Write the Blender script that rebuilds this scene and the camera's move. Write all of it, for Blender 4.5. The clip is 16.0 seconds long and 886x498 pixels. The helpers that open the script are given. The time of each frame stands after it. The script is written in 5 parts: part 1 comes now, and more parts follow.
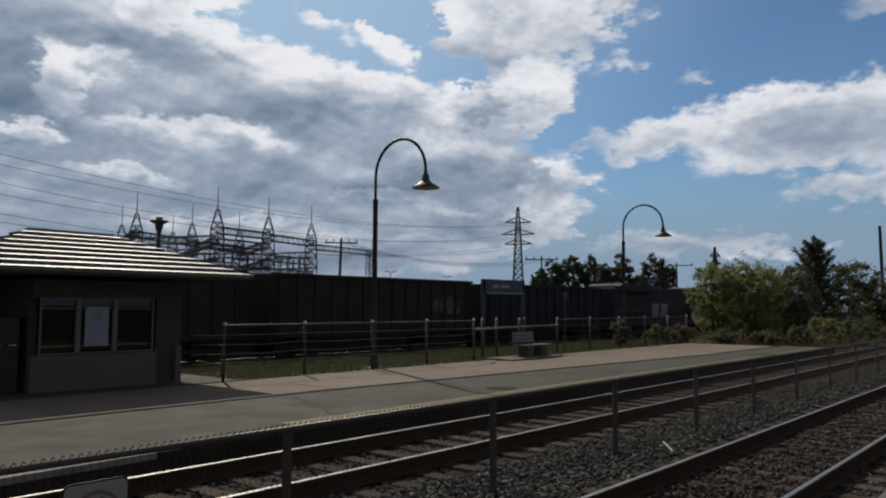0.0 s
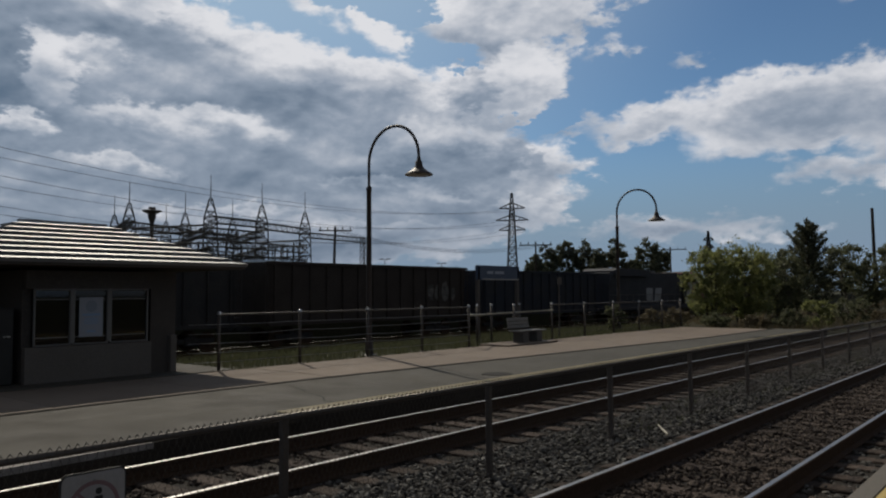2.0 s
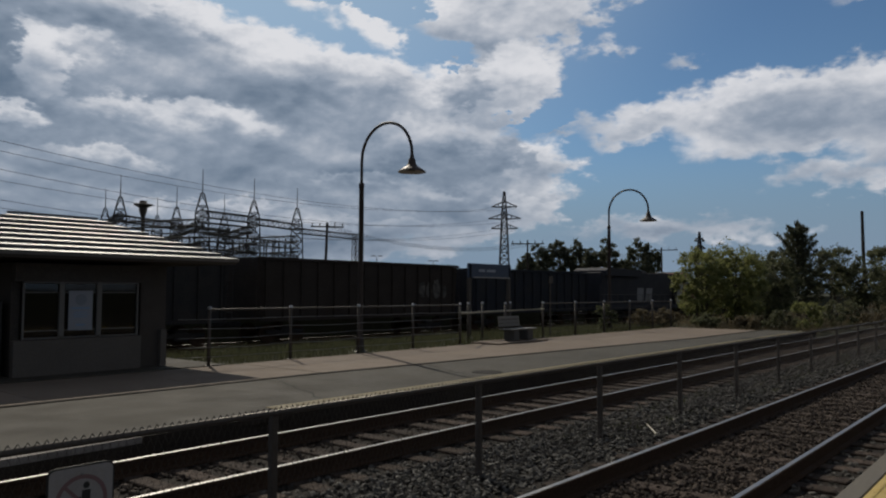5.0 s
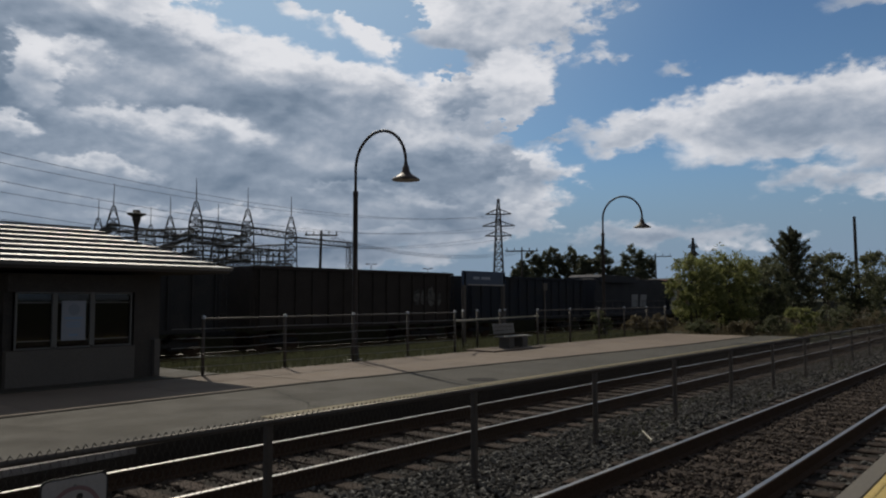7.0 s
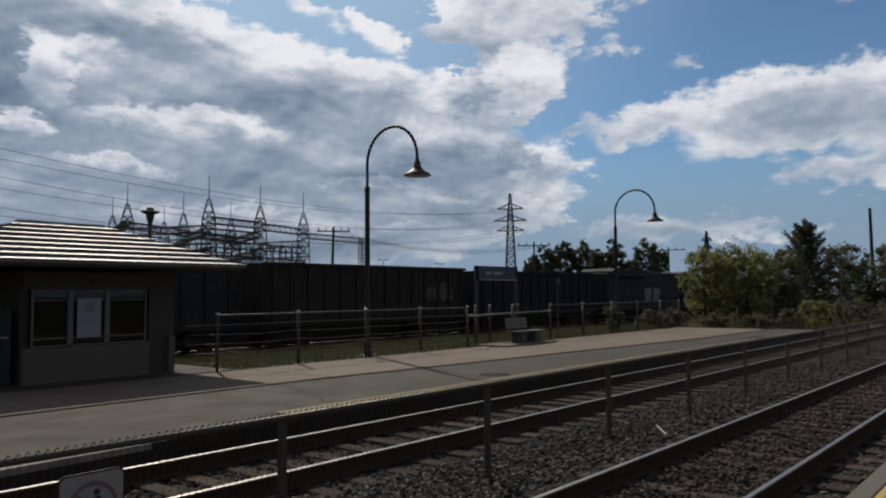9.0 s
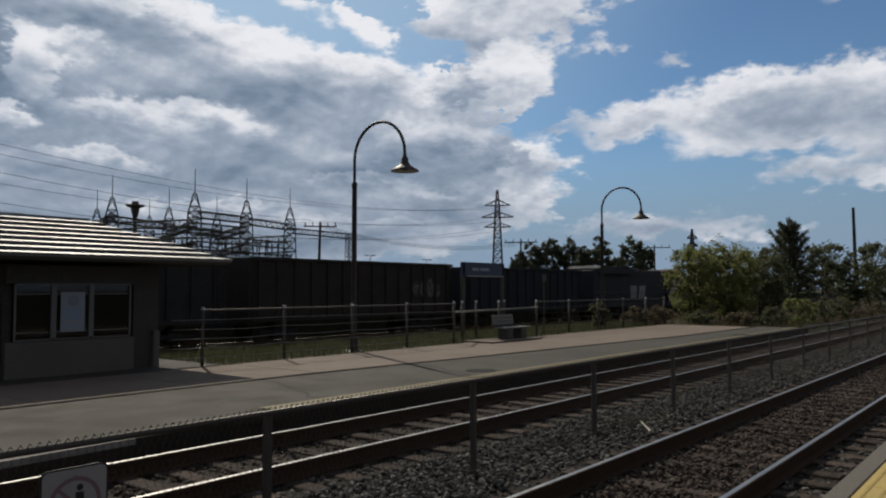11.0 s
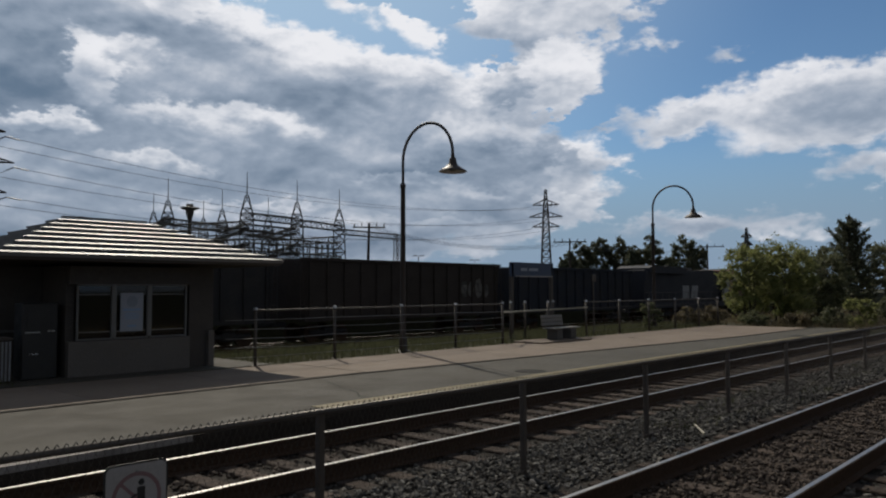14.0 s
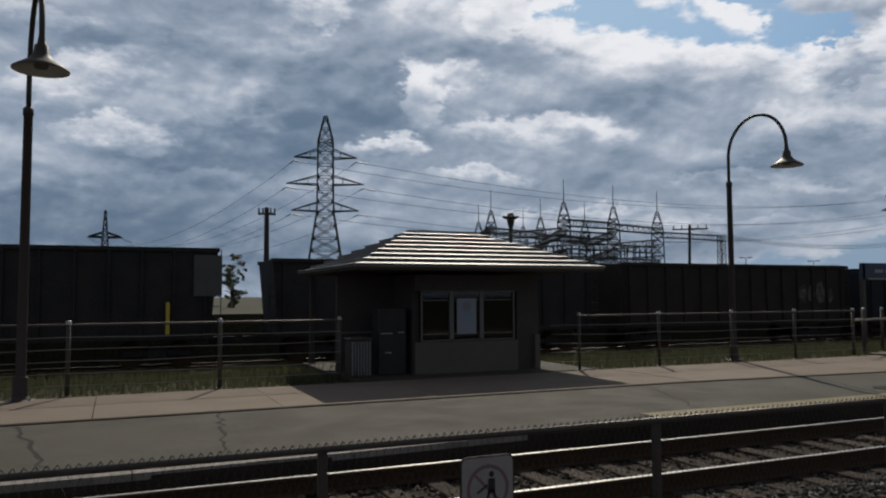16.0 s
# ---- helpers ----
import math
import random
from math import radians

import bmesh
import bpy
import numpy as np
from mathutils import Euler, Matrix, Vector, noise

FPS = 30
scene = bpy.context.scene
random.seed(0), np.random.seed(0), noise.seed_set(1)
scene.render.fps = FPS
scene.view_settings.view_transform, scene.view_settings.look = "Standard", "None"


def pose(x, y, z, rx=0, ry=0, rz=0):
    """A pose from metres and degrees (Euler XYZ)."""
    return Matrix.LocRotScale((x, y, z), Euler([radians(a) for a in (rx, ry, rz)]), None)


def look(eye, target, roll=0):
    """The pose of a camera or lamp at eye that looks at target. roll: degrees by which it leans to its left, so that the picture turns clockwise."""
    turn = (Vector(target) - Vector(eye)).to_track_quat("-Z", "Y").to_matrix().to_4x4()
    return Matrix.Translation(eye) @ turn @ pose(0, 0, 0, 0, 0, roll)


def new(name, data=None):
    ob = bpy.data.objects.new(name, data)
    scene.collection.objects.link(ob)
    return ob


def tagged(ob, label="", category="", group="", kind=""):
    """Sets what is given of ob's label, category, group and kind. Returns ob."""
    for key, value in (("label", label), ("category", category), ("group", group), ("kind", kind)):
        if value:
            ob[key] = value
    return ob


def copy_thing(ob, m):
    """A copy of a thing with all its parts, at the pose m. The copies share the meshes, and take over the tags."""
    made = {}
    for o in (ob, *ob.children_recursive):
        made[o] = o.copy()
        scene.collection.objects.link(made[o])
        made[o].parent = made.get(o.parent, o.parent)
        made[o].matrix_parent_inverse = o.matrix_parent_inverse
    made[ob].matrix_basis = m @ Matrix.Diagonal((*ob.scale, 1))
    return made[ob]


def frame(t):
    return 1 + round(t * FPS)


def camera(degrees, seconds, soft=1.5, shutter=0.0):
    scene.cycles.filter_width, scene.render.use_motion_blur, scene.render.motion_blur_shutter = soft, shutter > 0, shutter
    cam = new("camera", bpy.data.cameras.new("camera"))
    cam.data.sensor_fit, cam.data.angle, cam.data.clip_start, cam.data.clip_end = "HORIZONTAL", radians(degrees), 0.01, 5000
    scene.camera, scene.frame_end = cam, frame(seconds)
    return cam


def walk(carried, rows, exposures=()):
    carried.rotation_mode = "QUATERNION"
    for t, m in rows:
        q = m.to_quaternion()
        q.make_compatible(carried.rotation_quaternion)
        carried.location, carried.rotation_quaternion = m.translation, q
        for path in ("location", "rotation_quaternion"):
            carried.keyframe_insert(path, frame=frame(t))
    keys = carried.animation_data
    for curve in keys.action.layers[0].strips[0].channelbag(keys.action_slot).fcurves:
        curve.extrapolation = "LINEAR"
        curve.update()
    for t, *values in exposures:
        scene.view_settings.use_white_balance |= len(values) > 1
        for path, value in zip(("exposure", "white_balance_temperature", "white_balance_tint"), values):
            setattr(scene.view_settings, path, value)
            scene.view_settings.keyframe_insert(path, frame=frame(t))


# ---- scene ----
# ---------------------------------------------------------------- camera
EYE = (0.0, 0.0, 1.87)
cam = camera(61.0, 16.0, soft=2.1)
TURNS = (
    (0.0, -49.30, 4.36, -0.24), (0.5, -48.55, 3.61, -0.44), (1.0, -48.88, 3.17, 0.12), (1.5, -49.68, 3.14, 0.75),
    (2.0, -49.70, 3.35, 0.41), (2.5, -50.05, 2.61, 0.09), (3.0, -50.26, 2.43, -0.05), (3.5, -50.58, 2.11, -0.06),
    (4.0, -50.55, 2.83, -0.28), (6.5, -50.26, 3.39, -0.17), (7.0, -50.76, 3.75, 0.09), (7.5, -50.12, 3.25, 0.19),
    (8.0, -50.03, 2.84, -0.50), (8.5, -50.35, 3.22, 0.07), (9.0, -49.82, 3.39, 0.46), (11.5, -50.95, 3.05, 0.08),
    (12.0, -50.51, 3.39, 0.27), (12.5, -50.94, 2.93, 0.24), (13.0, -50.57, 2.91, -0.08), (13.5, -49.58, 2.38, 0.18),
    (14.0, -47.17, 3.11, 0.18), (14.5, -43.50, 3.05, 0.38), (15.0, -38.77, 3.18, 0.29), (15.5, -29.99, 3.18, 0.22),
    (16.0, -23.37, 3.58, 0.32))
# the arms swing round a little with the last turn
SWING = {13.5: 0.03, 14.0: 0.12, 14.5: 0.26, 15.0: 0.43, 15.5: 0.75, 16.0: 1.0}
ROWS = []
for t, w, p, r in TURNS:
    g = SWING.get(t, 0.0)
    ROWS.append((t, pose(EYE[0] - 0.178 * g, EYE[1] - 0.022 * g, EYE[2] + 0.023 * g, 90 + p, r, w)))
# thin cloud passes the sun for a while and the phone settles a little darker
STOPS = ((0.0, 0.0), (1.0, -0.05), (2.0, -0.2), (4.0, -0.22), (6.5, -0.18), (7.5, -0.1), (8.5, -0.02), (16.0, 0.0))
walk(cam, ROWS, STOPS)

# ---------------------------------------------------------------- sky, clouds and sun
SUN_AZ, SUN_EL = 63.5, 40.5
world = bpy.data.worlds.new("sky")
scene.world = world
world.use_nodes = True
wt = world.node_tree
wt.nodes.clear()


def wmath(op, a, b=None, c=None):
    n = wt.nodes.new("ShaderNodeMath")
    n.operation = op
    for i, v in enumerate((a, b, c)):
        if v is None:
            continue
        if isinstance(v, (int, float)):
            n.inputs[i].default_value = v
        else:
            wt.links.new(v, n.inputs[i])
    return n.outputs[0]


def wnoise(vec, scale, detail, rough, distortion=0.0):
    n = wt.nodes.new("ShaderNodeTexNoise")
    n.inputs["Scale"].default_value = scale
    n.inputs["Detail"].default_value = detail
    n.inputs["Roughness"].default_value = rough
    n.inputs["Distortion"].default_value = distortion
    wt.links.new(vec, n.inputs["Vector"])
    return n.outputs["Fac"]


def wcombine(x, y, z):
    n = wt.nodes.new("ShaderNodeCombineXYZ")
    for i, v in enumerate((x, y, z)):
        if isinstance(v, (int, float)):
            n.inputs[i].default_value = v
        else:
            wt.links.new(v, n.inputs[i])
    return n.outputs[0]


def wmix(fac, a, b):
    n = wt.nodes.new("ShaderNodeMix")
    n.data_type = "RGBA"
    for i, v in ((0, fac), (6, a), (7, b)):
        if isinstance(v, tuple):
            n.inputs[i].default_value = (*v, 1)
        elif isinstance(v, (int, float)):
            n.inputs[i].default_value = v
        else:
            wt.links.new(v, n.inputs[i])
    return n.outputs[2]


def wsmooth(x, lo, hi):
    n = wt.nodes.new("ShaderNodeMapRange")
    n.interpolation_type = "SMOOTHSTEP"
    n.inputs["From Min"].default_value, n.inputs["From Max"].default_value = lo, hi
    wt.links.new(x, n.inputs["Value"])
    return n.outputs["Result"]


coords = wt.nodes.new("ShaderNodeTexCoord").outputs["Generated"]
split = wt.nodes.new("ShaderNodeSeparateXYZ")
wt.links.new(coords, split.inputs[0])
dx, dy, dz = split.outputs
az = wmath("MULTIPLY", wmath("ARCTAN2", dy, dx), 57.2958)     # compass bearing, 0 along the tracks
el = wmath("MULTIPLY", wmath("ARCSINE", dz), 57.2958)         # height over the horizon
flat = wcombine(wmath("MULTIPLY", az, 0.060), wmath("MULTIPLY", el, 0.108), 0.0)
towards_sun = wcombine(wmath("ADD", wmath("MULTIPLY", az, 0.060), 0.05), wmath("ADD", wmath("MULTIPLY", el, 0.108), 0.13), 0.0)
towards_sun_near = wcombine(wmath("ADD", wmath("MULTIPLY", az, 0.060), 0.015), wmath("ADD", wmath("MULTIPLY", el, 0.108), 0.055), 0.0)
aside = wcombine(wmath("ADD", wmath("MULTIPLY", az, 0.060), 7.3), wmath("ADD", wmath("MULTIPLY", el, 0.108), 4.1), 2.0)
billow = wnoise(flat, 1.5, 6.0, 0.50, 0.05)
billow_up = wnoise(towards_sun, 1.5, 6.0, 0.50, 0.05)
drift = wnoise(aside, 1.3, 6.0, 0.55)
fine_puffs = wnoise(flat, 6.0, 6.0, 0.56, 0.15)
small_puffs = wnoise(aside, 5.0, 6.0, 0.56, 0.1)
crumbs = wnoise(flat, 17.0, 4.0, 0.55, 0.2)
# ragged bearings, which give the banks their uneven rims
raz = wmath("ADD", az, wmath("MULTIPLY", wmath("SUBTRACT", drift, 0.5), 7.0))
raz = wmath("ADD", raz, wmath("MULTIPLY", wmath("SUBTRACT", fine_puffs, 0.5), 5.0))
raz = wmath("ADD", raz, wmath("MULTIPLY", wmath("SUBTRACT", crumbs, 0.5), 2.2))
rel = wmath("ADD", el, wmath("MULTIPLY", wmath("SUBTRACT", billow, 0.5), 3.6))
rel = wmath("ADD", rel, wmath("MULTIPLY", wmath("SUBTRACT", small_puffs, 0.5), 3.4))
rel = wmath("ADD", rel, wmath("MULTIPLY", wmath("SUBTRACT", crumbs, 0.5), 1.3))


def oval(u, v, a, b, lean=0.0):
    """How far out a bearing lies in an oval, 1 on its rim, and how high up in it."""
    c, s = math.cos(radians(lean)), math.sin(radians(lean))
    p, q = wmath("SUBTRACT", raz, u), wmath("SUBTRACT", rel, v)
    m = wmath("DIVIDE", wmath("ADD", wmath("MULTIPLY", p, c), wmath("MULTIPLY", q, s)), a)
    n = wmath("DIVIDE", wmath("SUBTRACT", wmath("MULTIPLY", q, c), wmath("MULTIPLY", p, s)), b)
    return wmath("SQRT", wmath("ADD", wmath("MULTIPLY", m, m), wmath("MULTIPLY", n, n))), n


def bank(u, v, a, b, lean=0.0):
    """How deep a bearing lies in an oval cloud bank: 1 in the middle, 0 on the rim."""
    return wmath("MULTIPLY", wmath("SUBTRACT", 1.0, oval(u, v, a, b, lean)[0]), min(a, b) / 5.0)


def banks(specs, k=0.15):
    total = None
    for spec in specs:
        one = bank(*spec)
        total = one if total is None else wmath("SMOOTH_MAX", total, one, k)
    return total


cover = banks(((70, 8.5, 37.0, 9.5), (53, 15.4, 19.0, 3.7, 10), (34.5, 21.2, 8.6, 3.6), (36.0, 15.6, 5.6, 3.6), (41, 8.0, 11.8, 4.6), (89, 13, 27, 22),
               (67, 23, 11.0, 6.0), (13.5, 12.3, 9.0, 3.3), (23.0, 12.4, 7.0, 1.3, -4), (1.0, 11.0, 13.0, 4.2), (10.5, 7.6, 6.0, 0.9),
               (23.0, 4.3, 7.0, 0.9), (28.4, 17.4, 1.1, 0.5), (21.9, 16.6, 1.3, 0.45), (30.9, 11.5, 1.5, 0.6), (27.6, 11.1, 1.0, 0.45), (9, 19.8, 3.2, 1.1),
               (49.5, 21.4, 2.6, 1.0, 30), (45.0, 19.4, 2.4, 1.4, 40)))
holes = banks(((47.0, 22.6, 6.2, 2.2, 12), (39.2, 17.6, 3.0, 1.0), (31.8, 12.6, 2.6, 1.1), (59.5, 22.0, 2.2, 0.5, 20)))
cover = wmath("SUBTRACT", cover, wmath("MULTIPLY", wmath("MAXIMUM", holes, 0.0), 2.6))
shape = wmath("ADD", cover, wmath("MULTIPLY", wmath("SUBTRACT", fine_puffs, 0.5), 0.45))
density = wsmooth(shape, -0.05, 0.13)
# heaps of cloud, far ones first: place, size, lean, light of the crest and of the foot
HEAPS = ((60, 4.0, 44, 4.2, 0, 0.40, 0.34), (70, 13.4, 5.0, 4.2, 0, 0.40, 0.34), (51, 14.0, 12.0, 2.8, 8, 0.56, 0.36), (88, 5.0, 15, 4.2, 0, 0.26, 0.18), (82, 10.5, 8.5, 2.6, 0, 0.30, 0.22),
         (93, 5.5, 9.0, 1.8, 0, 0.24, 0.16), (86, 7.7, 6.0, 1.3, 0, 0.42, 0.26), (44, 7.8, 6.5, 1.0, 3, 0.74, 0.44), (57, 5.9, 8.0, 0.8, 0, 0.62, 0.42),
         (63.3, 9.0, 5.0, 1.3, 4, 0.84, 0.46), (33.5, 6.2, 4.5, 1.2, 0, 0.62, 0.42), (46, 5.0, 9.0, 0.8, 0, 0.55, 0.42), (59.8, 12.1, 9.0, 1.9, 4, 0.90, 0.46),
         (39.6, 10.5, 7.0, 2.9, -5, 0.62, 0.26), (31.8, 9.2, 2.2, 2.4, 0, 0.86, 0.50), (34.6, 15.6, 4.4, 2.8, 0, 0.92, 0.60), (38.0, 14.8, 2.4, 1.2, 0, 0.48, 0.36),
         (66, 21.0, 6.0, 2.8, 0, 0.84, 0.52), (66.5, 16.2, 3.4, 1.6, 0, 0.82, 0.46), (47.5, 20.6, 6.0, 2.4, 30, 1.0, 0.8), (50.5, 18.0, 14.0, 2.7, 13, 1.15, 0.74), (62.5, 20.3, 3.6, 1.8, 0, 0.98, 0.70),
         (34.5, 21.4, 8.5, 3.0, 0, 0.92, 0.70), (13, 12.2, 14.0, 3.6, 0, 0.70, 0.54), (22.5, 4.3, 9.0, 1.4, 0, 0.46, 0.42), (75.2, 15.7, 6.0, 4.8, 0, 0.30, 0.22),
         (83.0, 18.2, 5.0, 2.2, 0, 0.46, 0.32), (69.0, 15.2, 2.0, 2.8, 0, 0.92, 0.55), (71.0, 11.2, 3.4, 0.9, 0, 0.84, 0.50), (92.0, 14.4, 6.0, 2.6, -15, 0.84, 0.40),
         (89.6, 11.3, 4.2, 1.7, 0, 0.80, 0.38), (95.8, 18.6, 5.0, 1.6, 0, 0.72, 0.44), (76.5, 20.9, 3.6, 1.5, 0, 0.95, 0.60))
relief = wmath("SUBTRACT", billow, billow_up)
tufts = wnoise(flat, 2.9, 5.0, 0.52, 0.2)
tufts_up = wnoise(towards_sun_near, 2.9, 5.0, 0.52, 0.2)
small = wmath("SUBTRACT", tufts, tufts_up)
lit = wmath("ADD", 0.46, wmath("MULTIPLY", wmath("SUBTRACT", tufts, 0.5), 0.2))
for u, v, a, b, lean, crest, foot in HEAPS:
    out, up = oval(u, v, a, b, lean)
    own = wmath("ADD", foot, wmath("MULTIPLY", wsmooth(up, -0.55, 0.75), crest - foot))
    there = wmath("MULTIPLY", wsmooth(wmath("SUBTRACT", 1.0, out), -0.06, 0.36), 0.92)
    lit = wmath("ADD", wmath("MULTIPLY", lit, wmath("SUBTRACT", 1.0, there)), wmath("MULTIPLY", own, there))
# thin rims glow, and every puff has a light and a grey side
lit = wmath("ADD", lit, wmath("MULTIPLY", wmath("SUBTRACT", 1.0, wsmooth(shape, 0.0, 0.40)), 0.22))
lit = wmath("ADD", lit, wmath("MULTIPLY", relief, 0.9))
lit = wmath("ADD", lit, wmath("MULTIPLY", small, 0.75))
lit = wmath("ADD", lit, wmath("MULTIPLY", wmath("SUBTRACT", fine_puffs, 0.5), 0.20))
lit = wmath("ADD", lit, wmath("MULTIPLY", wmath("SUBTRACT", crumbs, 0.5), 0.05))
lit = wmath("MINIMUM", wmath("MAXIMUM", lit, 0.0), 1.0)
grey_part = wmix(wsmooth(lit, 0.05, 0.58), (0.112, 0.165, 0.240), (0.315, 0.372, 0.462))
cloud = wmix(wsmooth(lit, 0.42, 1.02), grey_part, (0.85, 0.85, 0.88))
air = wt.nodes.new("ShaderNodeTexSky")
air.sky_type, air.sun_disc = "NISHITA", False
air.sun_elevation, air.sun_rotation = radians(SUN_EL), radians(90 - SUN_AZ)
air.dust_density, air.ozone_density, air.air_density = 0.15, 3.5, 1.0
air_scaled = wt.nodes.new("ShaderNodeVectorMath")
air_scaled.operation = "SCALE"
wt.links.new(air.outputs[0], air_scaled.inputs[0])
air_scaled.inputs["Scale"].default_value = 0.066
tint = wt.nodes.new("ShaderNodeVectorMath")
tint.operation = "MULTIPLY"
wt.links.new(air_scaled.outputs[0], tint.inputs[0])
tint.inputs[1].default_value = (0.83, 0.97, 1.04)
# the sky deepens overhead and away from the sun
deep = wmath("SUBTRACT", 1.0, wmath("MULTIPLY", wsmooth(el, 22.0, 48.0), 0.30))
facing = wmath("ADD", wmath("MULTIPLY", dx, math.cos(radians(SUN_AZ))), wmath("MULTIPLY", dy, math.sin(radians(SUN_AZ))))
deep = wmath("MULTIPLY", deep, wmath("ADD", 0.85, wmath("MULTIPLY", wsmooth(facing, -0.4, 0.5), 0.15)))
deep = wmath("MULTIPLY", deep, wmath("ADD", 0.66, wmath("MULTIPLY", wsmooth(el, 0.5, 10.0), 0.34)))
clear_sky = wt.nodes.new("ShaderNodeVectorMath")
clear_sky.operation = "SCALE"
wt.links.new(tint.outputs[0], clear_sky.inputs[0])
wt.links.new(deep, clear_sky.inputs["Scale"])
# the blue pales towards the sun
sunward = wmath("ADD", wmath("MULTIPLY", facing, math.cos(radians(SUN_EL))), wmath("MULTIPLY", dz, math.sin(radians(SUN_EL))))
pale_blue = wmix(wmath("MULTIPLY", wsmooth(sunward, 0.70, 1.0), 0.62), clear_sky.outputs[0], (0.50, 0.66, 0.78))
haze_low = wmath("MULTIPLY", wsmooth(wmath("MULTIPLY", el, -1.0), -12.0, -1.5), 0.92)
hazy = wmix(haze_low, pale_blue, (0.230, 0.318, 0.442))
seen_sky = wmix(wmath("MULTIPLY", density, 0.95), hazy, cloud)
# the broken cloud goes on overhead and all round
round_about = wnoise(coords, 2.2, 5.0, 0.55)
broken = wsmooth(round_about, 0.40, 0.56)
elsewhere = wmath("MAXIMUM", wsmooth(facing, 0.45, 0.05), wsmooth(el, 27.0, 36.0))
blended = wmix(wmath("MULTIPLY", broken, elsewhere), seen_sky, wmix(wsmooth(round_about, 0.5, 0.7), (0.25, 0.25, 0.255), (0.17, 0.175, 0.185)))
back = wt.nodes.new("ShaderNodeBackground")
wt.links.new(blended, back.inputs["Color"])
back.inputs["Strength"].default_value = 1.0
wt.links.new(back.outputs[0], wt.nodes.new("ShaderNodeOutputWorld").inputs["Surface"])

sun = new("sun", bpy.data.lights.new("sun", "SUN"))
sun.data.energy, sun.data.angle, sun.data.color = 3.5, radians(0.6), (1.0, 0.91, 0.77)
sun.matrix_world = look((0, 0, 60), (-math.cos(radians(SUN_AZ)) * math.cos(radians(SUN_EL)),
                                     -math.sin(radians(SUN_AZ)) * math.cos(radians(SUN_EL)),
                                     60 - math.sin(radians(SUN_EL))))


# ---------------------------------------------------------------- materials
def material(name, color, rough=0.8, metal=0.0, vary=0.25, scale=6.0, fine=60.0, bump=0.25, second=None, amount=0.5,
             patch=1.2, spec=0.5, per_object=0.0, stretch=(1, 1, 1), threshold=(0.45, 0.62)):
    """A surface with a coarse and a fine variation of colour, patches of a second colour, and fine relief."""
    m = bpy.data.materials.new(name)
    m.use_nodes = True
    t = m.node_tree
    b = t.nodes["Principled BSDF"]
    tc = t.nodes.new("ShaderNodeTexCoord")
    mp = t.nodes.new("ShaderNodeMapping")
    mp.inputs["Scale"].default_value = stretch
    t.links.new(tc.outputs["Object"], mp.inputs["Vector"])

    def nz(s, d=5.0, r=0.6):
        n = t.nodes.new("ShaderNodeTexNoise")
        n.inputs["Scale"].default_value, n.inputs["Detail"].default_value, n.inputs["Roughness"].default_value = s, d, r
        t.links.new(mp.outputs[0], n.inputs["Vector"])
        return n.outputs["Fac"]

    def mix(kind, fac, a, c):
        n = t.nodes.new("ShaderNodeMix")
        n.data_type, n.blend_type = "RGBA", kind
        for i, v in ((0, fac), (6, a), (7, c)):
            if isinstance(v, tuple):
                n.inputs[i].default_value = (*v, 1)
            elif isinstance(v, (int, float)):
                n.inputs[i].default_value = v
            else:
                t.links.new(v, n.inputs[i])
        return n.outputs[2]

    def ramp(fac, lo, hi, a=0.0, c=1.0):
        n = t.nodes.new("ShaderNodeMapRange")
        n.inputs["From Min"].default_value, n.inputs["From Max"].default_value = lo, hi
        n.inputs["To Min"].default_value, n.inputs["To Max"].default_value = a, c
        t.links.new(fac, n.inputs["Value"])
        return n.outputs["Result"]

    coarse, grain = nz(scale), nz(fine, 3.0)
    base = mix("MIX", coarse, tuple(c * (1 - vary) for c in color), tuple(min(1, c * (1 + vary)) for c in color))
    if second:
        base = mix("MIX", ramp(nz(patch, 6.0, 0.65), threshold[0], threshold[1], 0.0, amount), base, second)
    g = ramp(grain, 0.3, 0.7, 1 - vary, 1 + vary)
    cg = t.nodes.new("ShaderNodeCombineXYZ")
    for i in range(3):
        t.links.new(g, cg.inputs[i])
    base = mix("MULTIPLY", 1.0, base, cg.outputs[0])
    if per_object:
        oi = t.nodes.new("ShaderNodeObjectInfo")
        o = ramp(oi.outputs["Random"], 0, 1, 1 - per_object, 1 + per_object)
        co = t.nodes.new("ShaderNodeCombineXYZ")
        for i in range(3):
            t.links.new(o, co.inputs[i])
        base = mix("MULTIPLY", 1.0, base, co.outputs[0])
    t.links.new(base, b.inputs["Base Color"])
    t.links.new(ramp(coarse, 0.3, 0.7, max(0.03, rough - 0.1), min(1, rough + 0.1)), b.inputs["Roughness"])
    b.inputs["Metallic"].default_value = metal
    b.inputs["Specular IOR Level"].default_value = spec
    if bump:
        bp = t.nodes.new("ShaderNodeBump")
        bp.inputs["Strength"].default_value, bp.inputs["Distance"].default_value = bump, 0.02
        t.links.new(grain, bp.inputs["Height"])
        t.links.new(bp.outputs[0], b.inputs["Normal"])
    return m


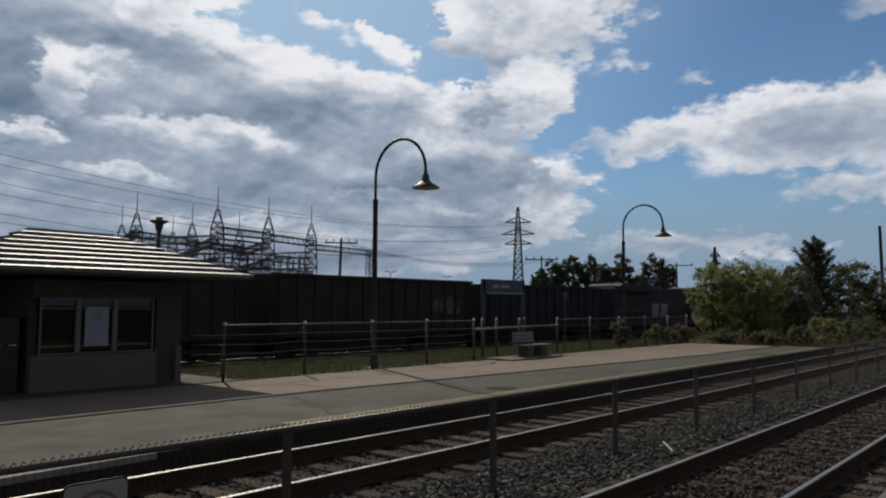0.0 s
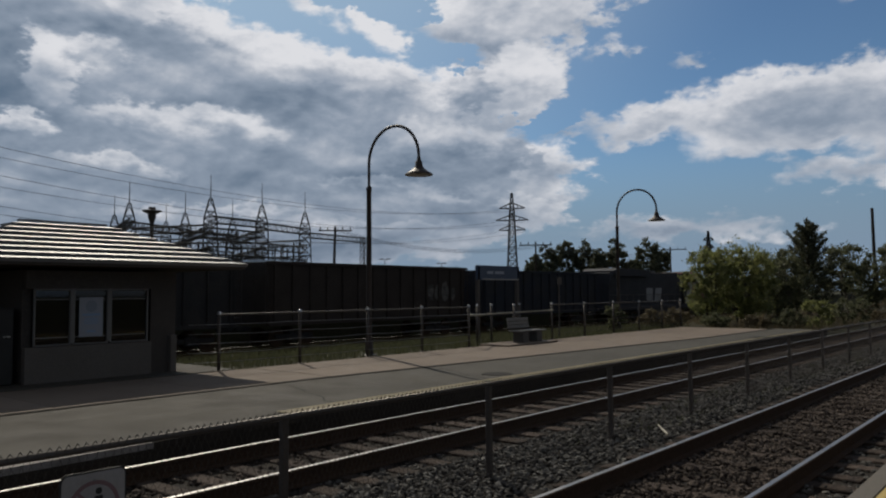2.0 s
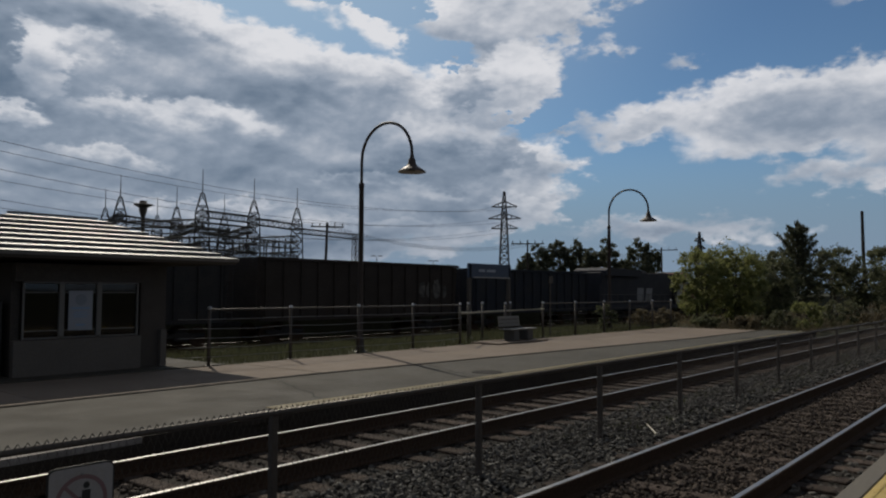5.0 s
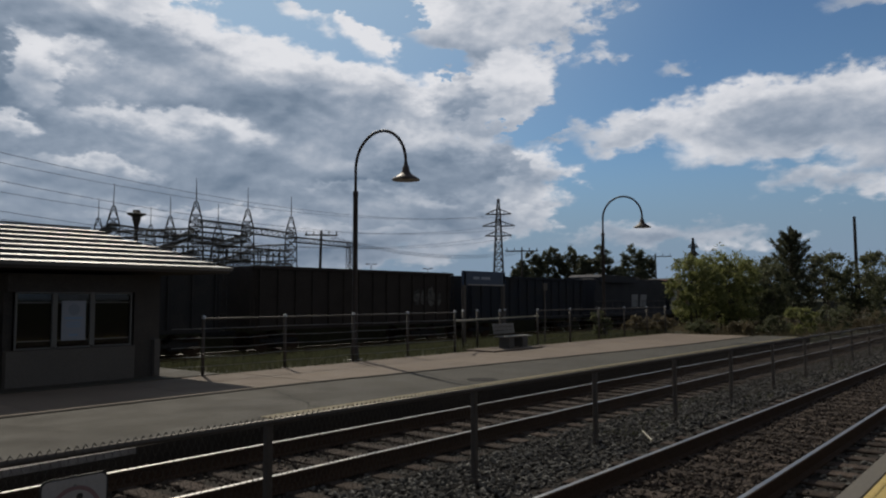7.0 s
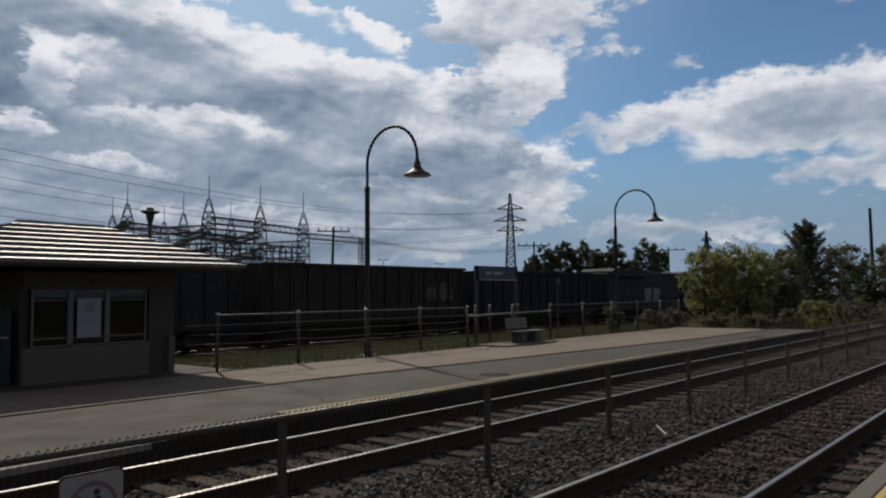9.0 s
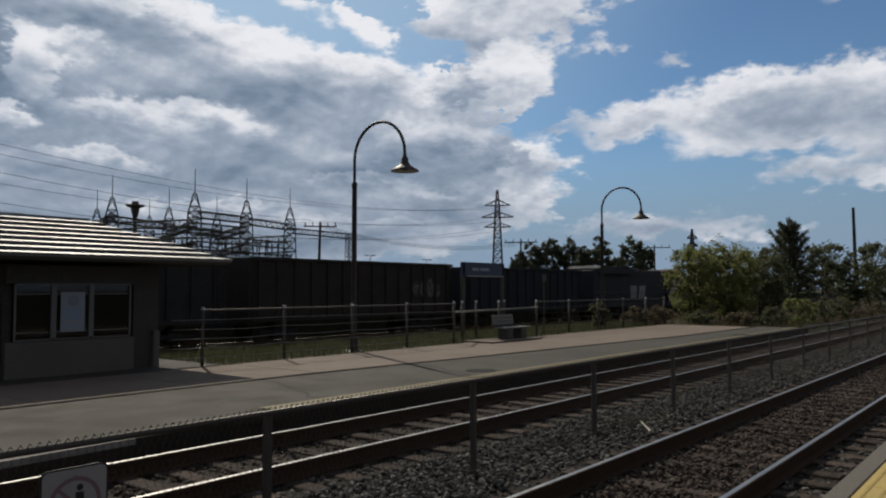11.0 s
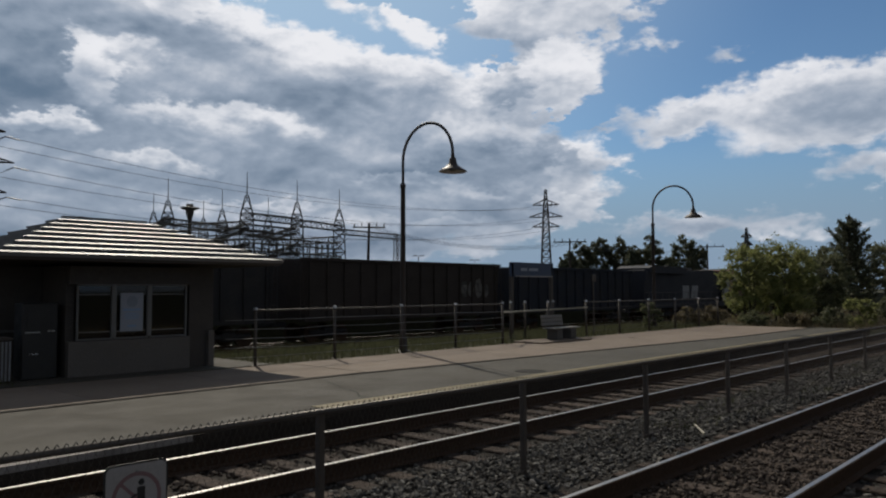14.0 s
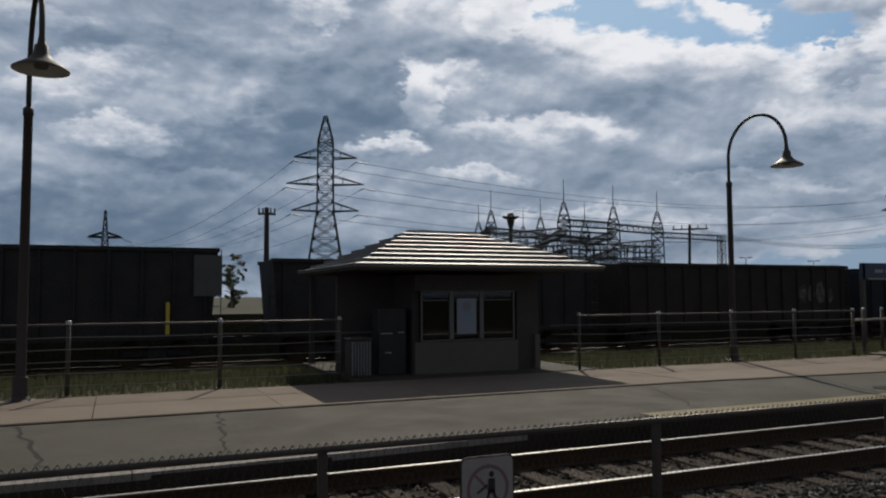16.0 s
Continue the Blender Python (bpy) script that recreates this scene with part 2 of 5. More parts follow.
def speckled(name, dark, pale):
    """Crushed stone: every stone has its own grey or brown."""
    m = material(name, dark, 0.9, vary=0.3, scale=14, fine=60, bump=0.4, spec=0.12)
    t = m.node_tree
    b = t.nodes["Principled BSDF"]
    old = b.inputs["Base Color"].links[0].from_socket
    g = t.nodes.new("ShaderNodeNewGeometry")
    r = t.nodes.new("ShaderNodeMath")
    r.operation = "POWER"
    r.inputs[1].default_value = 1.5
    t.links.new(g.outputs["Random Per Island"], r.inputs[0])
    n = t.nodes.new("ShaderNodeMix")
    n.data_type = "RGBA"
    n.inputs[7].default_value = (*pale, 1)
    t.links.new(r.outputs[0], n.inputs[0])
    t.links.new(old, n.inputs[6])
    t.links.new(n.outputs[2], b.inputs["Base Color"])
    return m


def leafy(name, color, other, glow=0.35):
    """Leaves: two greens from leaf to leaf, with light passing through."""
    m = bpy.data.materials.new(name)
    m.use_nodes = True
    t = m.node_tree
    b = t.nodes["Principled BSDF"]
    gi = t.nodes.new("ShaderNodeNewGeometry")
    n = t.nodes.new("ShaderNodeMix")
    n.data_type = "RGBA"
    n.inputs[6].default_value, n.inputs[7].default_value = (*color, 1), (*other, 1)
    t.links.new(gi.outputs["Random Per Island"], n.inputs[0])
    t.links.new(n.outputs[2], b.inputs["Base Color"])
    b.inputs["Roughness"].default_value = 0.6
    b.inputs["Specular IOR Level"].default_value = 0.25
    tr = t.nodes.new("ShaderNodeBsdfTranslucent")
    t.links.new(n.outputs[2], tr.inputs["Color"])
    ms = t.nodes.new("ShaderNodeMixShader")
    ms.inputs[0].default_value = glow
    t.links.new(b.outputs[0], ms.inputs[1])
    t.links.new(tr.outputs[0], ms.inputs[2])
    t.links.new(ms.outputs[0], t.nodes["Material Output"].inputs["Surface"])
    return m


def glassy(name, tint, rough=0.03):
    m = bpy.data.materials.new(name)
    m.use_nodes = True
    b = m.node_tree.nodes["Principled BSDF"]
    b.inputs["Base Color"].default_value = (*tint, 1)
    b.inputs["Roughness"].default_value = rough
    b.inputs["Transmission Weight"].default_value = 1.0
    b.inputs["IOR"].default_value = 1.45
    return m


M = dict(
    soil=material("soil", (0.040, 0.042, 0.024), 0.95, vary=0.4, scale=0.6, fine=9, second=(0.035, 0.032, 0.025), patch=0.25, amount=0.6, spec=0.12),
    ballast_bed=material("ballast_bed", (0.022, 0.019, 0.016), 0.95, vary=0.5, scale=8, fine=28, bump=1.0, spec=0.12),
    stone=speckled("stone", (0.022, 0.021, 0.020), (0.165, 0.160, 0.148)),
    stone_brown=speckled("stone_brown", (0.036, 0.029, 0.025), (0.105, 0.085, 0.070)),
    asphalt=material("asphalt", (0.070, 0.066, 0.057), 0.85, vary=0.18, scale=1.2, fine=90, bump=0.4, second=(0.050, 0.047, 0.041), patch=0.5, amount=0.6, spec=0.12),
    concrete=material("concrete", (0.170, 0.139, 0.113), 0.85, vary=0.14, scale=1.5, fine=70, bump=0.25, second=(0.130, 0.106, 0.086), patch=0.8, amount=0.5, per_object=0.06, spec=0.12),
    # far platform front: its shade is put into a near-black base colour
    edge_dark=material("edge_dark", (0.036, 0.030, 0.025), 0.9, vary=0.3, scale=2, fine=40, second=(0.06, 0.05, 0.04), patch=0.8, spec=0.1),
    kerb=material("kerb", (0.13, 0.12, 0.105), 0.85, vary=0.2, scale=3, fine=60, second=(0.13, 0.12, 0.1), patch=1.5, spec=0.12),
    coping=material("coping", (0.225, 0.208, 0.195), 0.85, vary=0.25, scale=4, fine=50, second=(0.12, 0.11, 0.10), patch=1.5, spec=0.12, per_object=0.1),
    tactile=material("tactile", (0.22, 0.19, 0.12), 0.7, vary=0.18, scale=3, fine=50, second=(0.20, 0.165, 0.10), patch=0.45, amount=0.8, spec=0.12),
    tactile_new=material("tactile_new", (0.42, 0.32, 0.12), 0.7, vary=0.12, scale=3, fine=50, second=(0.4, 0.3, 0.1), patch=1.0, spec=0.12),
    tar=material("tar", (0.010, 0.009, 0.008), 0.9, vary=0.4, scale=3, spec=0.12),
    joint=material("joint", (0.025, 0.024, 0.022), 0.95, vary=0.3, spec=0.12),
    crack=material("crack", (0.03, 0.03, 0.028), 0.95, vary=0.3, spec=0.12),
    rail_side=material("rail_side", (0.048, 0.030, 0.020), 0.85, vary=0.35, scale=4, fine=40, spec=0.12),
    rail_top=material("rail_top", (0.30, 0.29, 0.28), 0.42, metal=1.0, vary=0.08, scale=3, fine=40, bump=0.05),
    tie=material("tie", (0.046, 0.035, 0.029), 0.9, vary=0.4, scale=2, fine=30, bump=0.6, per_object=0.4, stretch=(1, 6, 1), second=(0.088, 0.070, 0.058), patch=2.0, amount=0.5, spec=0.12),
    steel=material("steel", (0.20, 0.20, 0.20), 0.5, metal=0.7, vary=0.2, scale=6),
    steel_dark=material("steel_dark", (0.060, 0.050, 0.042), 0.6, metal=0.2, vary=0.25, scale=6),
    pipe=material("pipe", (0.075, 0.064, 0.056), 0.5, metal=0.4, vary=0.2, scale=5, bump=0.05),
    cap=material("cap", (0.32, 0.32, 0.32), 0.3, metal=0.8, vary=0.1),
    lamp_paint=material("lamp_paint", (0.030, 0.022, 0.020), 0.6, vary=0.2, scale=5, fine=60, bump=0.05),
    bell_in=material("bell_in", (0.42, 0.42, 0.43), 0.5, vary=0.08, bump=0.02),
    roof=material("roof", (0.150, 0.154, 0.160), 0.46, metal=0.35, vary=0.14, scale=2.5, fine=40, bump=0.12, spec=0.6),
    brick_dark=material("brick_dark", (0.070, 0.062, 0.056), 0.85, vary=0.25, scale=5, fine=50, spec=0.12),
    panel=material("panel", (0.115, 0.104, 0.094), 0.75, vary=0.15, scale=2, fine=50, spec=0.12),
    frame_alu=material("frame_alu", (0.14, 0.137, 0.133), 0.55, metal=0.3, vary=0.1),
    poster=material("poster", (0.23, 0.25, 0.29), 0.45, vary=0.04, bump=0.0),
    poster_ink=material("poster_ink", (0.16, 0.25, 0.40), 0.5, vary=0.05, bump=0.0),
    poster_sun=material("poster_sun", (0.17, 0.19, 0.23), 0.5, vary=0.05, bump=0.0),
    white=material("white", (0.27, 0.26, 0.255), 0.5, vary=0.06, bump=0.02, second=(0.21, 0.20, 0.19), patch=6, amount=0.4),
    black=material("black", (0.012, 0.012, 0.012), 0.6, vary=0.1, bump=0.0),
    red=material("red", (0.17, 0.10, 0.105), 0.6, vary=0.08, bump=0.0),
    bin=material("bin", (0.20, 0.21, 0.23), 0.5, vary=0.15, metal=0.3),
    bench_conc=material("bench_conc", (0.07, 0.065, 0.06), 0.85, vary=0.15),
    bench_wood=material("bench_wood", (0.15, 0.145, 0.135), 0.6, vary=0.15, stretch=(1, 8, 8)),
    sign_blue=material("sign_blue", (0.022, 0.042, 0.085), 0.5, vary=0.1, bump=0.0),
    sign_text=material("sign_text", (0.22, 0.25, 0.30), 0.5, vary=0.1, bump=0.0),
    car_black=material("car_black", (0.034, 0.033, 0.034), 0.75, vary=0.35, scale=1.2, fine=20, second=(0.048, 0.042, 0.038), patch=0.6, amount=0.6, spec=0.1),
    car_brown=material("car_brown", (0.046, 0.038, 0.034), 0.8, vary=0.3, scale=1.2, fine=20, second=(0.034, 0.028, 0.024), patch=0.7, amount=0.5, spec=0.1),
    car_blue=material("car_blue", (0.030, 0.033, 0.042), 0.75, vary=0.3, scale=1.2, fine=20, second=(0.040, 0.038, 0.038), patch=0.7, amount=0.6, spec=0.1),
    car_grey=material("car_grey", (0.075, 0.075, 0.075), 0.7, vary=0.2, scale=2, second=(0.06, 0.05, 0.04), patch=1.0),
    loco_black=material("loco_black", (0.028, 0.029, 0.036), 0.7, vary=0.25, scale=1.5, fine=25, spec=0.2),
    loco_red=material("loco_red", (0.105, 0.014, 0.012), 0.5, vary=0.2, scale=1.5, fine=25),
    loco_white=material("loco_white", (0.20, 0.20, 0.21), 0.6, vary=0.15, scale=2, fine=25),
    yellow=material("yellow", (0.55, 0.38, 0.04), 0.6, vary=0.1),
    lattice=material("lattice", (0.055, 0.054, 0.055), 0.7, metal=0.2, vary=0.2),
    insulator=material("insulator", (0.085, 0.085, 0.09), 0.5, vary=0.1, bump=0.0),
    wire=material("wire", (0.05, 0.05, 0.055), 0.6, vary=0.1, bump=0.0),
    pole_wood=material("pole_wood", (0.045, 0.038, 0.033), 0.9, vary=0.3, stretch=(6, 6, 1)),
    bark=material("bark", (0.045, 0.036, 0.028), 0.95, vary=0.35, stretch=(4, 4, 1)),
    leaf_bright=leafy("leaf_bright", (0.120, 0.142, 0.050), (0.235, 0.240, 0.098), 0.6),
    leaf_dark=leafy("leaf_dark", (0.066, 0.076, 0.042), (0.130, 0.136, 0.076), 0.5),
    leaf_far=leafy("leaf_far", (0.062, 0.072, 0.048), (0.125, 0.134, 0.088), 0.5),
    leaf_fir=leafy("leaf_fir", (0.056, 0.064, 0.042), (0.104, 0.108, 0.068), 0.45),
    grass=leafy("grass", (0.048, 0.056, 0.026), (0.098, 0.098, 0.055), 0.35),
    dry=leafy("dry", (0.10, 0.085, 0.05), (0.16, 0.13, 0.08), 0.35),
    glass=glassy("glass", (0.09, 0.10, 0.10)),
    wood_pale=material("wood_pale", (0.30, 0.28, 0.22), 0.7, vary=0.15),
    graffiti=material("graffiti", (0.13, 0.12, 0.11), 0.8, vary=0.35, scale=5, second=(0.03, 0.03, 0.03), patch=3.0, amount=0.8, spec=0.1),
)


# ---------------------------------------------------------------- building blocks
def box(bm, x, y, z, sx, sy, sz, turn=None, bevel=0.0):
    """A block centred at x, y with its foot at z."""
    m = Matrix.Translation((x, y, z + sz / 2)) @ (turn or Matrix.Identity(4)) @ Matrix.Diagonal((sx, sy, sz, 1))
    r = bmesh.ops.create_cube(bm, size=1.0, matrix=m)
    if bevel:
        edges = list({e for v in r["verts"] for e in v.link_edges})
        bmesh.ops.bevel(bm, geom=edges, offset=bevel, segments=1, affect="EDGES")
    return bm


def rod(bm, p0, p1, r0, r1=None, n=8, caps=True):
    """A round bar from p0 to p1."""
    p0, p1 = Vector(p0), Vector(p1)
    axis = p1 - p0
    if axis.length < 1e-6:
        return bm
    q = axis.to_track_quat("Z", "Y").to_matrix().to_4x4()
    bmesh.ops.create_cone(bm, cap_ends=caps, segments=n, radius1=r0, radius2=r0 if r1 is None else r1, depth=axis.length,
                          matrix=Matrix.Translation((p0 + p1) / 2) @ q)
    return bm


def tube(bm, points, radius, n=8):
    """A bent pipe through the points."""
    rings = []
    pts = [Vector(p) for p in points]
    for i, p in enumerate(pts):
        d = (pts[min(i + 1, len(pts) - 1)] - pts[max(i - 1, 0)]).normalized()
        side = d.cross(Vector((1, 0, 0)) if abs(d.x) < 0.9 else Vector((0, 0, 1))).normalized()
        up = d.cross(side)
        r = radius[i] if isinstance(radius, (list, tuple)) else radius
        rings.append([bm.verts.new(p + (side * math.cos(2 * math.pi * k / n) + up * math.sin(2 * math.pi * k / n)) * r) for k in range(n)])
    for a, b in zip(rings, rings[1:]):
        for k in range(n):
            bm.faces.new((a[k], a[(k + 1) % n], b[(k + 1) % n], b[k]))
    bm.faces.new(rings[0][::-1])
    bm.faces.new(rings[-1])
    return bm


def lathe(bm, centre, profile, n=24):
    """A turned shape: profile is (radius, height) from the bottom."""
    c = Vector(centre)
    rings = [[bm.verts.new(c + Vector((r * math.cos(2 * math.pi * k / n), r * math.sin(2 * math.pi * k / n), h))) for k in range(n)] for r, h in profile]
    for a, b in zip(rings, rings[1:]):
        for k in range(n):
            bm.faces.new((a[k], a[(k + 1) % n], b[(k + 1) % n], b[k]))
    return bm


def prism(bm, outline, y0, y1):
    """An outline in x and z, given depth from y0 to y1."""
    a = [bm.verts.new((x, y0, z)) for x, z in outline]
    b = [bm.verts.new((x, y1, z)) for x, z in outline]
    k = len(outline)
    bm.faces.new(a)
    bm.faces.new(b[::-1])
    for i in range(k):
        bm.faces.new((a[i], b[i], b[(i + 1) % k], a[(i + 1) % k]))
    return bm


def mesh_of(name, bm, mat, smooth=False):
    bmesh.ops.recalc_face_normals(bm, faces=bm.faces)
    me = bpy.data.meshes.new(name)
    bm.to_mesh(me)
    bm.free()
    me.materials.append(M[mat])
    if smooth:
        for p in me.polygons:
            p.use_smooth = True
    return me


def part(name, bm, mat, parent=None, label="", smooth=False):
    ob = new(name, mesh_of(name, bm, mat, smooth))
    ob.parent = parent
    if label:
        tagged(ob, label)
    return ob


def thing(name, label, category, at=(0, 0, 0), group="", turn=0.0):
    ob = new(name)
    ob.matrix_world = pose(*at, 0, 0, turn)
    return tagged(ob, label, category, group)


def setting(name, bm, mat, label="", smooth=False):
    ob = new(name, mesh_of(name, bm, mat, smooth))
    return tagged(ob, label, "", "", "structure")


def stuff(name, verts, faces, mat, label, category, parent=None):
    me = bpy.data.meshes.new(name)
    me.from_pydata(verts, [], faces)
    me.materials.append(M[mat])
    ob = new(name, me)
    ob.parent = parent
    return tagged(ob, label, category, "", "stuff")


def B():
    return bmesh.new()


# ---------------------------------------------------------------- ground
def land(x, y):
    """Height of the ground sheet."""
    if y < 8.6:
        return -0.42
    steps = ((8.6, -0.42), (9.2, -0.40), (15.9, -0.36), (16.2, -0.05), (19.5, -0.14), (24.0, -0.55), (27.5, -0.95), (33.4, -0.95), (34.2, 1.15), (5000.0, 1.15))
    z = 1.15
    for (a, h), (b, k) in zip(steps, steps[1:]):
        if a <= y <= b:
            z = h + (k - h) * (y - a) / (b - a)
            break
    if x > 39.3 and 9.2 < y < 19.5:
        z = max(z, -0.16)
    return z


bm = B()
xs = [-3000, -600, -150, -60, -30] + list(range(-20, 60, 4)) + [39.2, 39.4] + [60, 70, 85, 100, 150, 300, 900, 4000]
ys = [-2000, -300, -40, -10, 0, 5, 8.6, 9.2, 12, 15.9, 16.2, 17.5, 19.5, 22, 24, 27.5, 33.4, 34.2, 45, 60, 120, 400, 1200, 4500]
xs.sort()
grid = [[bm.verts.new((x, y, land(x, y))) for y in ys] for x in xs]
for i in range(len(xs) - 1):
    for j in range(len(ys) - 1):
        bm.faces.new((grid[i][j], grid[i + 1][j], grid[i + 1][j + 1], grid[i][j + 1]))
setting("ground", bm, "soil", "dark earth and rough grass beside the railway")

# ballast beds
bm = B()
prof = ((1.36, -0.42), (1.44, -0.205), (4.9, -0.205), (5.1, -0.24), (5.3, -0.205), (8.95, -0.215), (9.2, -0.42))
seg = [-40, -10, 0, 10, 20, 40, 80, 160, 320]
cols = [[bm.verts.new((x, y, z)) for y, z in prof] for x in seg]
for a, b in zip(cols, cols[1:]):
    for k in range(len(prof) - 1):
        bm.faces.new((a[k], b[k], b[k + 1], a[k + 1]))
setting("ground_ballast", bm, "ballast_bed", "dark crushed-stone ballast under the two tracks")

# far platform: body, asphalt walk, tactile edge
PLAT_END = 39.0
def edge_y(x):
    """The front of the far platform, which draws back a little."""
    return 8.86 + 0.055 * max(0.0, min(x, 8.2) - 1.0)


def slab_block(x0, x1, back, z0, z1):
    """A block from the platform's front to a line behind it."""
    bm = B()
    ring = [(x0, edge_y(x0)), (x1, edge_y(x1)), (x1, back), (x0, back)]
    lo = [bm.verts.new((x, y, z0)) for x, y in ring]
    hi = [bm.verts.new((x, y, z1)) for x, y in ring]
    bm.faces.new(lo)
    bm.faces.new(hi)
    for i in range(4):
        bm.faces.new((lo[i], lo[(i + 1) % 4], hi[(i + 1) % 4], hi[i]))
    return bm


bm = B()
cuts = [-45, 1.0, 8.2, PLAT_END]
rows = [[bm.verts.new((x, y, z)) for x in cuts] for y, z in ((0, -0.43), (0, -0.03), (16.2, -0.03), (16.2, -0.43))]
for row in rows[:2]:
    for v in row:
        v.co.y = edge_y(v.co.x) + 0.006
for a, b in zip(rows, rows[1:] + rows[:1]):
    for k in range(len(cuts) - 1):
        bm.faces.new((a[k], a[k + 1], b[k + 1], b[k]))
for k in (0, -1):
    bm.faces.new([row[k] for row in rows])
setting("platform_base", bm, "edge_dark", "worn concrete body of the low far platform, front shade in its colour")
bm = B()
def seam_y(x):
    """Where the asphalt meets the concrete slabs."""
    return 12.95 - max(0.0, min(x, 30.0) - 11.0) * 0.072


edge_x = [-45, 7.49, 7.5, 11, 15, 20, 25, 30, PLAT_END]
top = [[bm.verts.new((x, 9.145 if x < 7.495 else 9.892, 0.0)) for x in edge_x], [bm.verts.new((x, seam_y(x) - 0.02, 0.0)) for x in edge_x]]
low = [[bm.verts.new((v.co.x, v.co.y, -0.026)) for v in row] for row in top]
for k in range(len(edge_x) - 1):
    bm.faces.new((top[0][k], top[0][k + 1], top[1][k + 1], top[1][k]))
    bm.faces.new((top[0][k], low[0][k], low[0][k + 1], top[0][k + 1]))
    bm.faces.new((top[1][k], top[1][k + 1], low[1][k + 1], low[1][k]))
bmesh.ops.delete(bm, geom=[v for v in bm.verts if not v.link_faces], context="VERTS")
setting("pavement_asphalt", bm, "asphalt", "grey cracked asphalt walkway of the far platform")

bm = B()
prev = None
for x in edge_x:
    cur = (bm.verts.new((x, seam_y(x) - 0.05, 0.016)), bm.verts.new((x, seam_y(x) + 0.09, 0.016)))
    if prev:
        bm.faces.new((prev[0], cur[0], cur[1], prev[1]))
    prev = cur
setting("pavement_seam", bm, "tar", "dark tarred seam between asphalt and concrete slabs")

# the edge has a pale coping first, and a tactile strip set back from the edge farther on
for k in range(21):
    x1 = 7.5 - 2.5 * k
    setting("platform_coping", slab_block(x1 - 2.488, x1, 9.14, -0.075, 0.004), "coping" if k else "edge_dark", "worn concrete coping block along the far platform edge")
# these copings take the same near-black colour as the front
setting("platform_coping", slab_block(8.2, PLAT_END, 9.30, -0.075, 0.002), "edge_dark", "near-black coping in front of the tactile strip")
setting("platform_coping", slab_block(7.512, 8.2, 9.30, -0.075, 0.002), "edge_dark", "near-black coping in front of the tactile strip")

# near platform, below and beside the camera
bm = B()
box(bm, 20, -2.0, -0.42, 130, 6.70, 0.60)
setting("platform_near", bm, "asphalt", "asphalt platform on which the viewer stands")
bm = B()
box(bm, 20, 1.44, -0.42, 130, 0.18, 0.615, bevel=0.012)
setting("platform_near_edge", bm, "kerb", "pale concrete edge of the near platform")


# ---------------------------------------------------------------- tracks
def rail_outline():
    return ((-0.07, -0.185), (0.07, -0.185), (0.07, -0.172), (0.012, -0.15), (0.012, -0.045), (0.036, -0.032), (0.036, -0.004),
            (0.028, 0.0), (-0.028, 0.0), (-0.036, -0.004), (-0.036, -0.032), (-0.012, -0.045), (-0.012, -0.15), (-0.07, -0.172))


def build_rail(name, y, group):
    t = thing(name, "worn steel rail, rusty sides and polished top", "rail", (0, y, 0), group)
    bm = B()
    o = rail_outline()
    a = [bm.verts.new((-40, p, q)) for p, q in o]
    b = [bm.verts.new((320, p, q)) for p, q in o]
    for i in range(len(o)):
        bm.faces.new((a[i], b[i], b[(i + 1) % len(o)], a[(i + 1) % len(o)]))
    part("rail_body", bm, "rail_side", t)
    bm = B()
    box(bm, 140, 0, 0.0005, 360, 0.048, 0.003)
    part("running_surface", bm, "rail_top", t, "polished running surface")
    return t


for y in (2.385, 3.875):
    build_rail("rail", y, "rails of the near track")
for y in (6.50, 7.99):
    build_rail("rail", y, "rails of the far track")


# ---------------------------------------------------------------- lamps
def build_lamp():
    t = thing("platform_lamp", "dark brown gooseneck platform lamp with a bell shade", "lamp", (0, 0, 0), "platform lamps")
    bm = B()
    lathe(bm, (0, 0, 0), ((0.001, 0.0), (0.24, 0.0), (0.24, 0.03), (0.16, 0.05), (0.13, 0.10), (0.12, 0.42), (0.10, 0.46)), 20)
    part("base", bm, "lamp_paint", t)
    for a in range(4):
        bm = B()
        rod(bm, (0.2 * math.cos(a * 1.571 + 0.78), 0.2 * math.sin(a * 1.571 + 0.78), 0.03), (0.2 * math.cos(a * 1.571 + 0.78), 0.2 * math.sin(a * 1.571 + 0.78), 0.07), 0.022, n=6)
        part("bolt", bm, "steel", t)
    bm = B()
    lathe(bm, (0, 0, 0), ((0.085, 0.44), (0.075, 5.08), (0.088, 5.09), (0.088, 5.20), (0.055, 5.24)), 16)
    part("pole", bm, "lamp_paint", t, smooth=True)
    bm = B()
    pts = [(0, 0, 5.2), (0, 0, 5.55)] + [(0, -1.05 + 1.05 * math.cos(a), 5.92 + 1.05 * math.sin(a)) for a in [math.pi * k / 20 for k in range(0, 21)]] + [(0, -2.1, 5.80)]
    tube(bm, pts, 0.045, 10)
    part("gooseneck", bm, "lamp_paint", t, smooth=True)
    bm = B()
    lathe(bm, (0, -2.1, 0), ((0.415, 5.365), (0.41, 5.39), (0.31, 5.455), (0.18, 5.54), (0.115, 5.63), (0.10, 5.76), (0.065, 5.79), (0.05, 5.90)), 28)
    shade = part("shade", bm, "lamp_paint", t, "bell-shaped shade", smooth=True)
    bm = B()
    lathe(bm, (0, -2.1, 0), ((0.408, 5.366), (0.30, 5.43), (0.16, 5.50), (0.001, 5.52)), 28)
    part("reflector", bm, "bell_in", shade, "pale inner reflector", smooth=True)
    bm = B()
    lathe(bm, (0, -2.1, 0), ((0.001, 5.39), (0.09, 5.40), (0.11, 5.45), (0.10, 5.51)), 16)
    part("lens", bm, "frame_alu", shade, smooth=True)
    return t


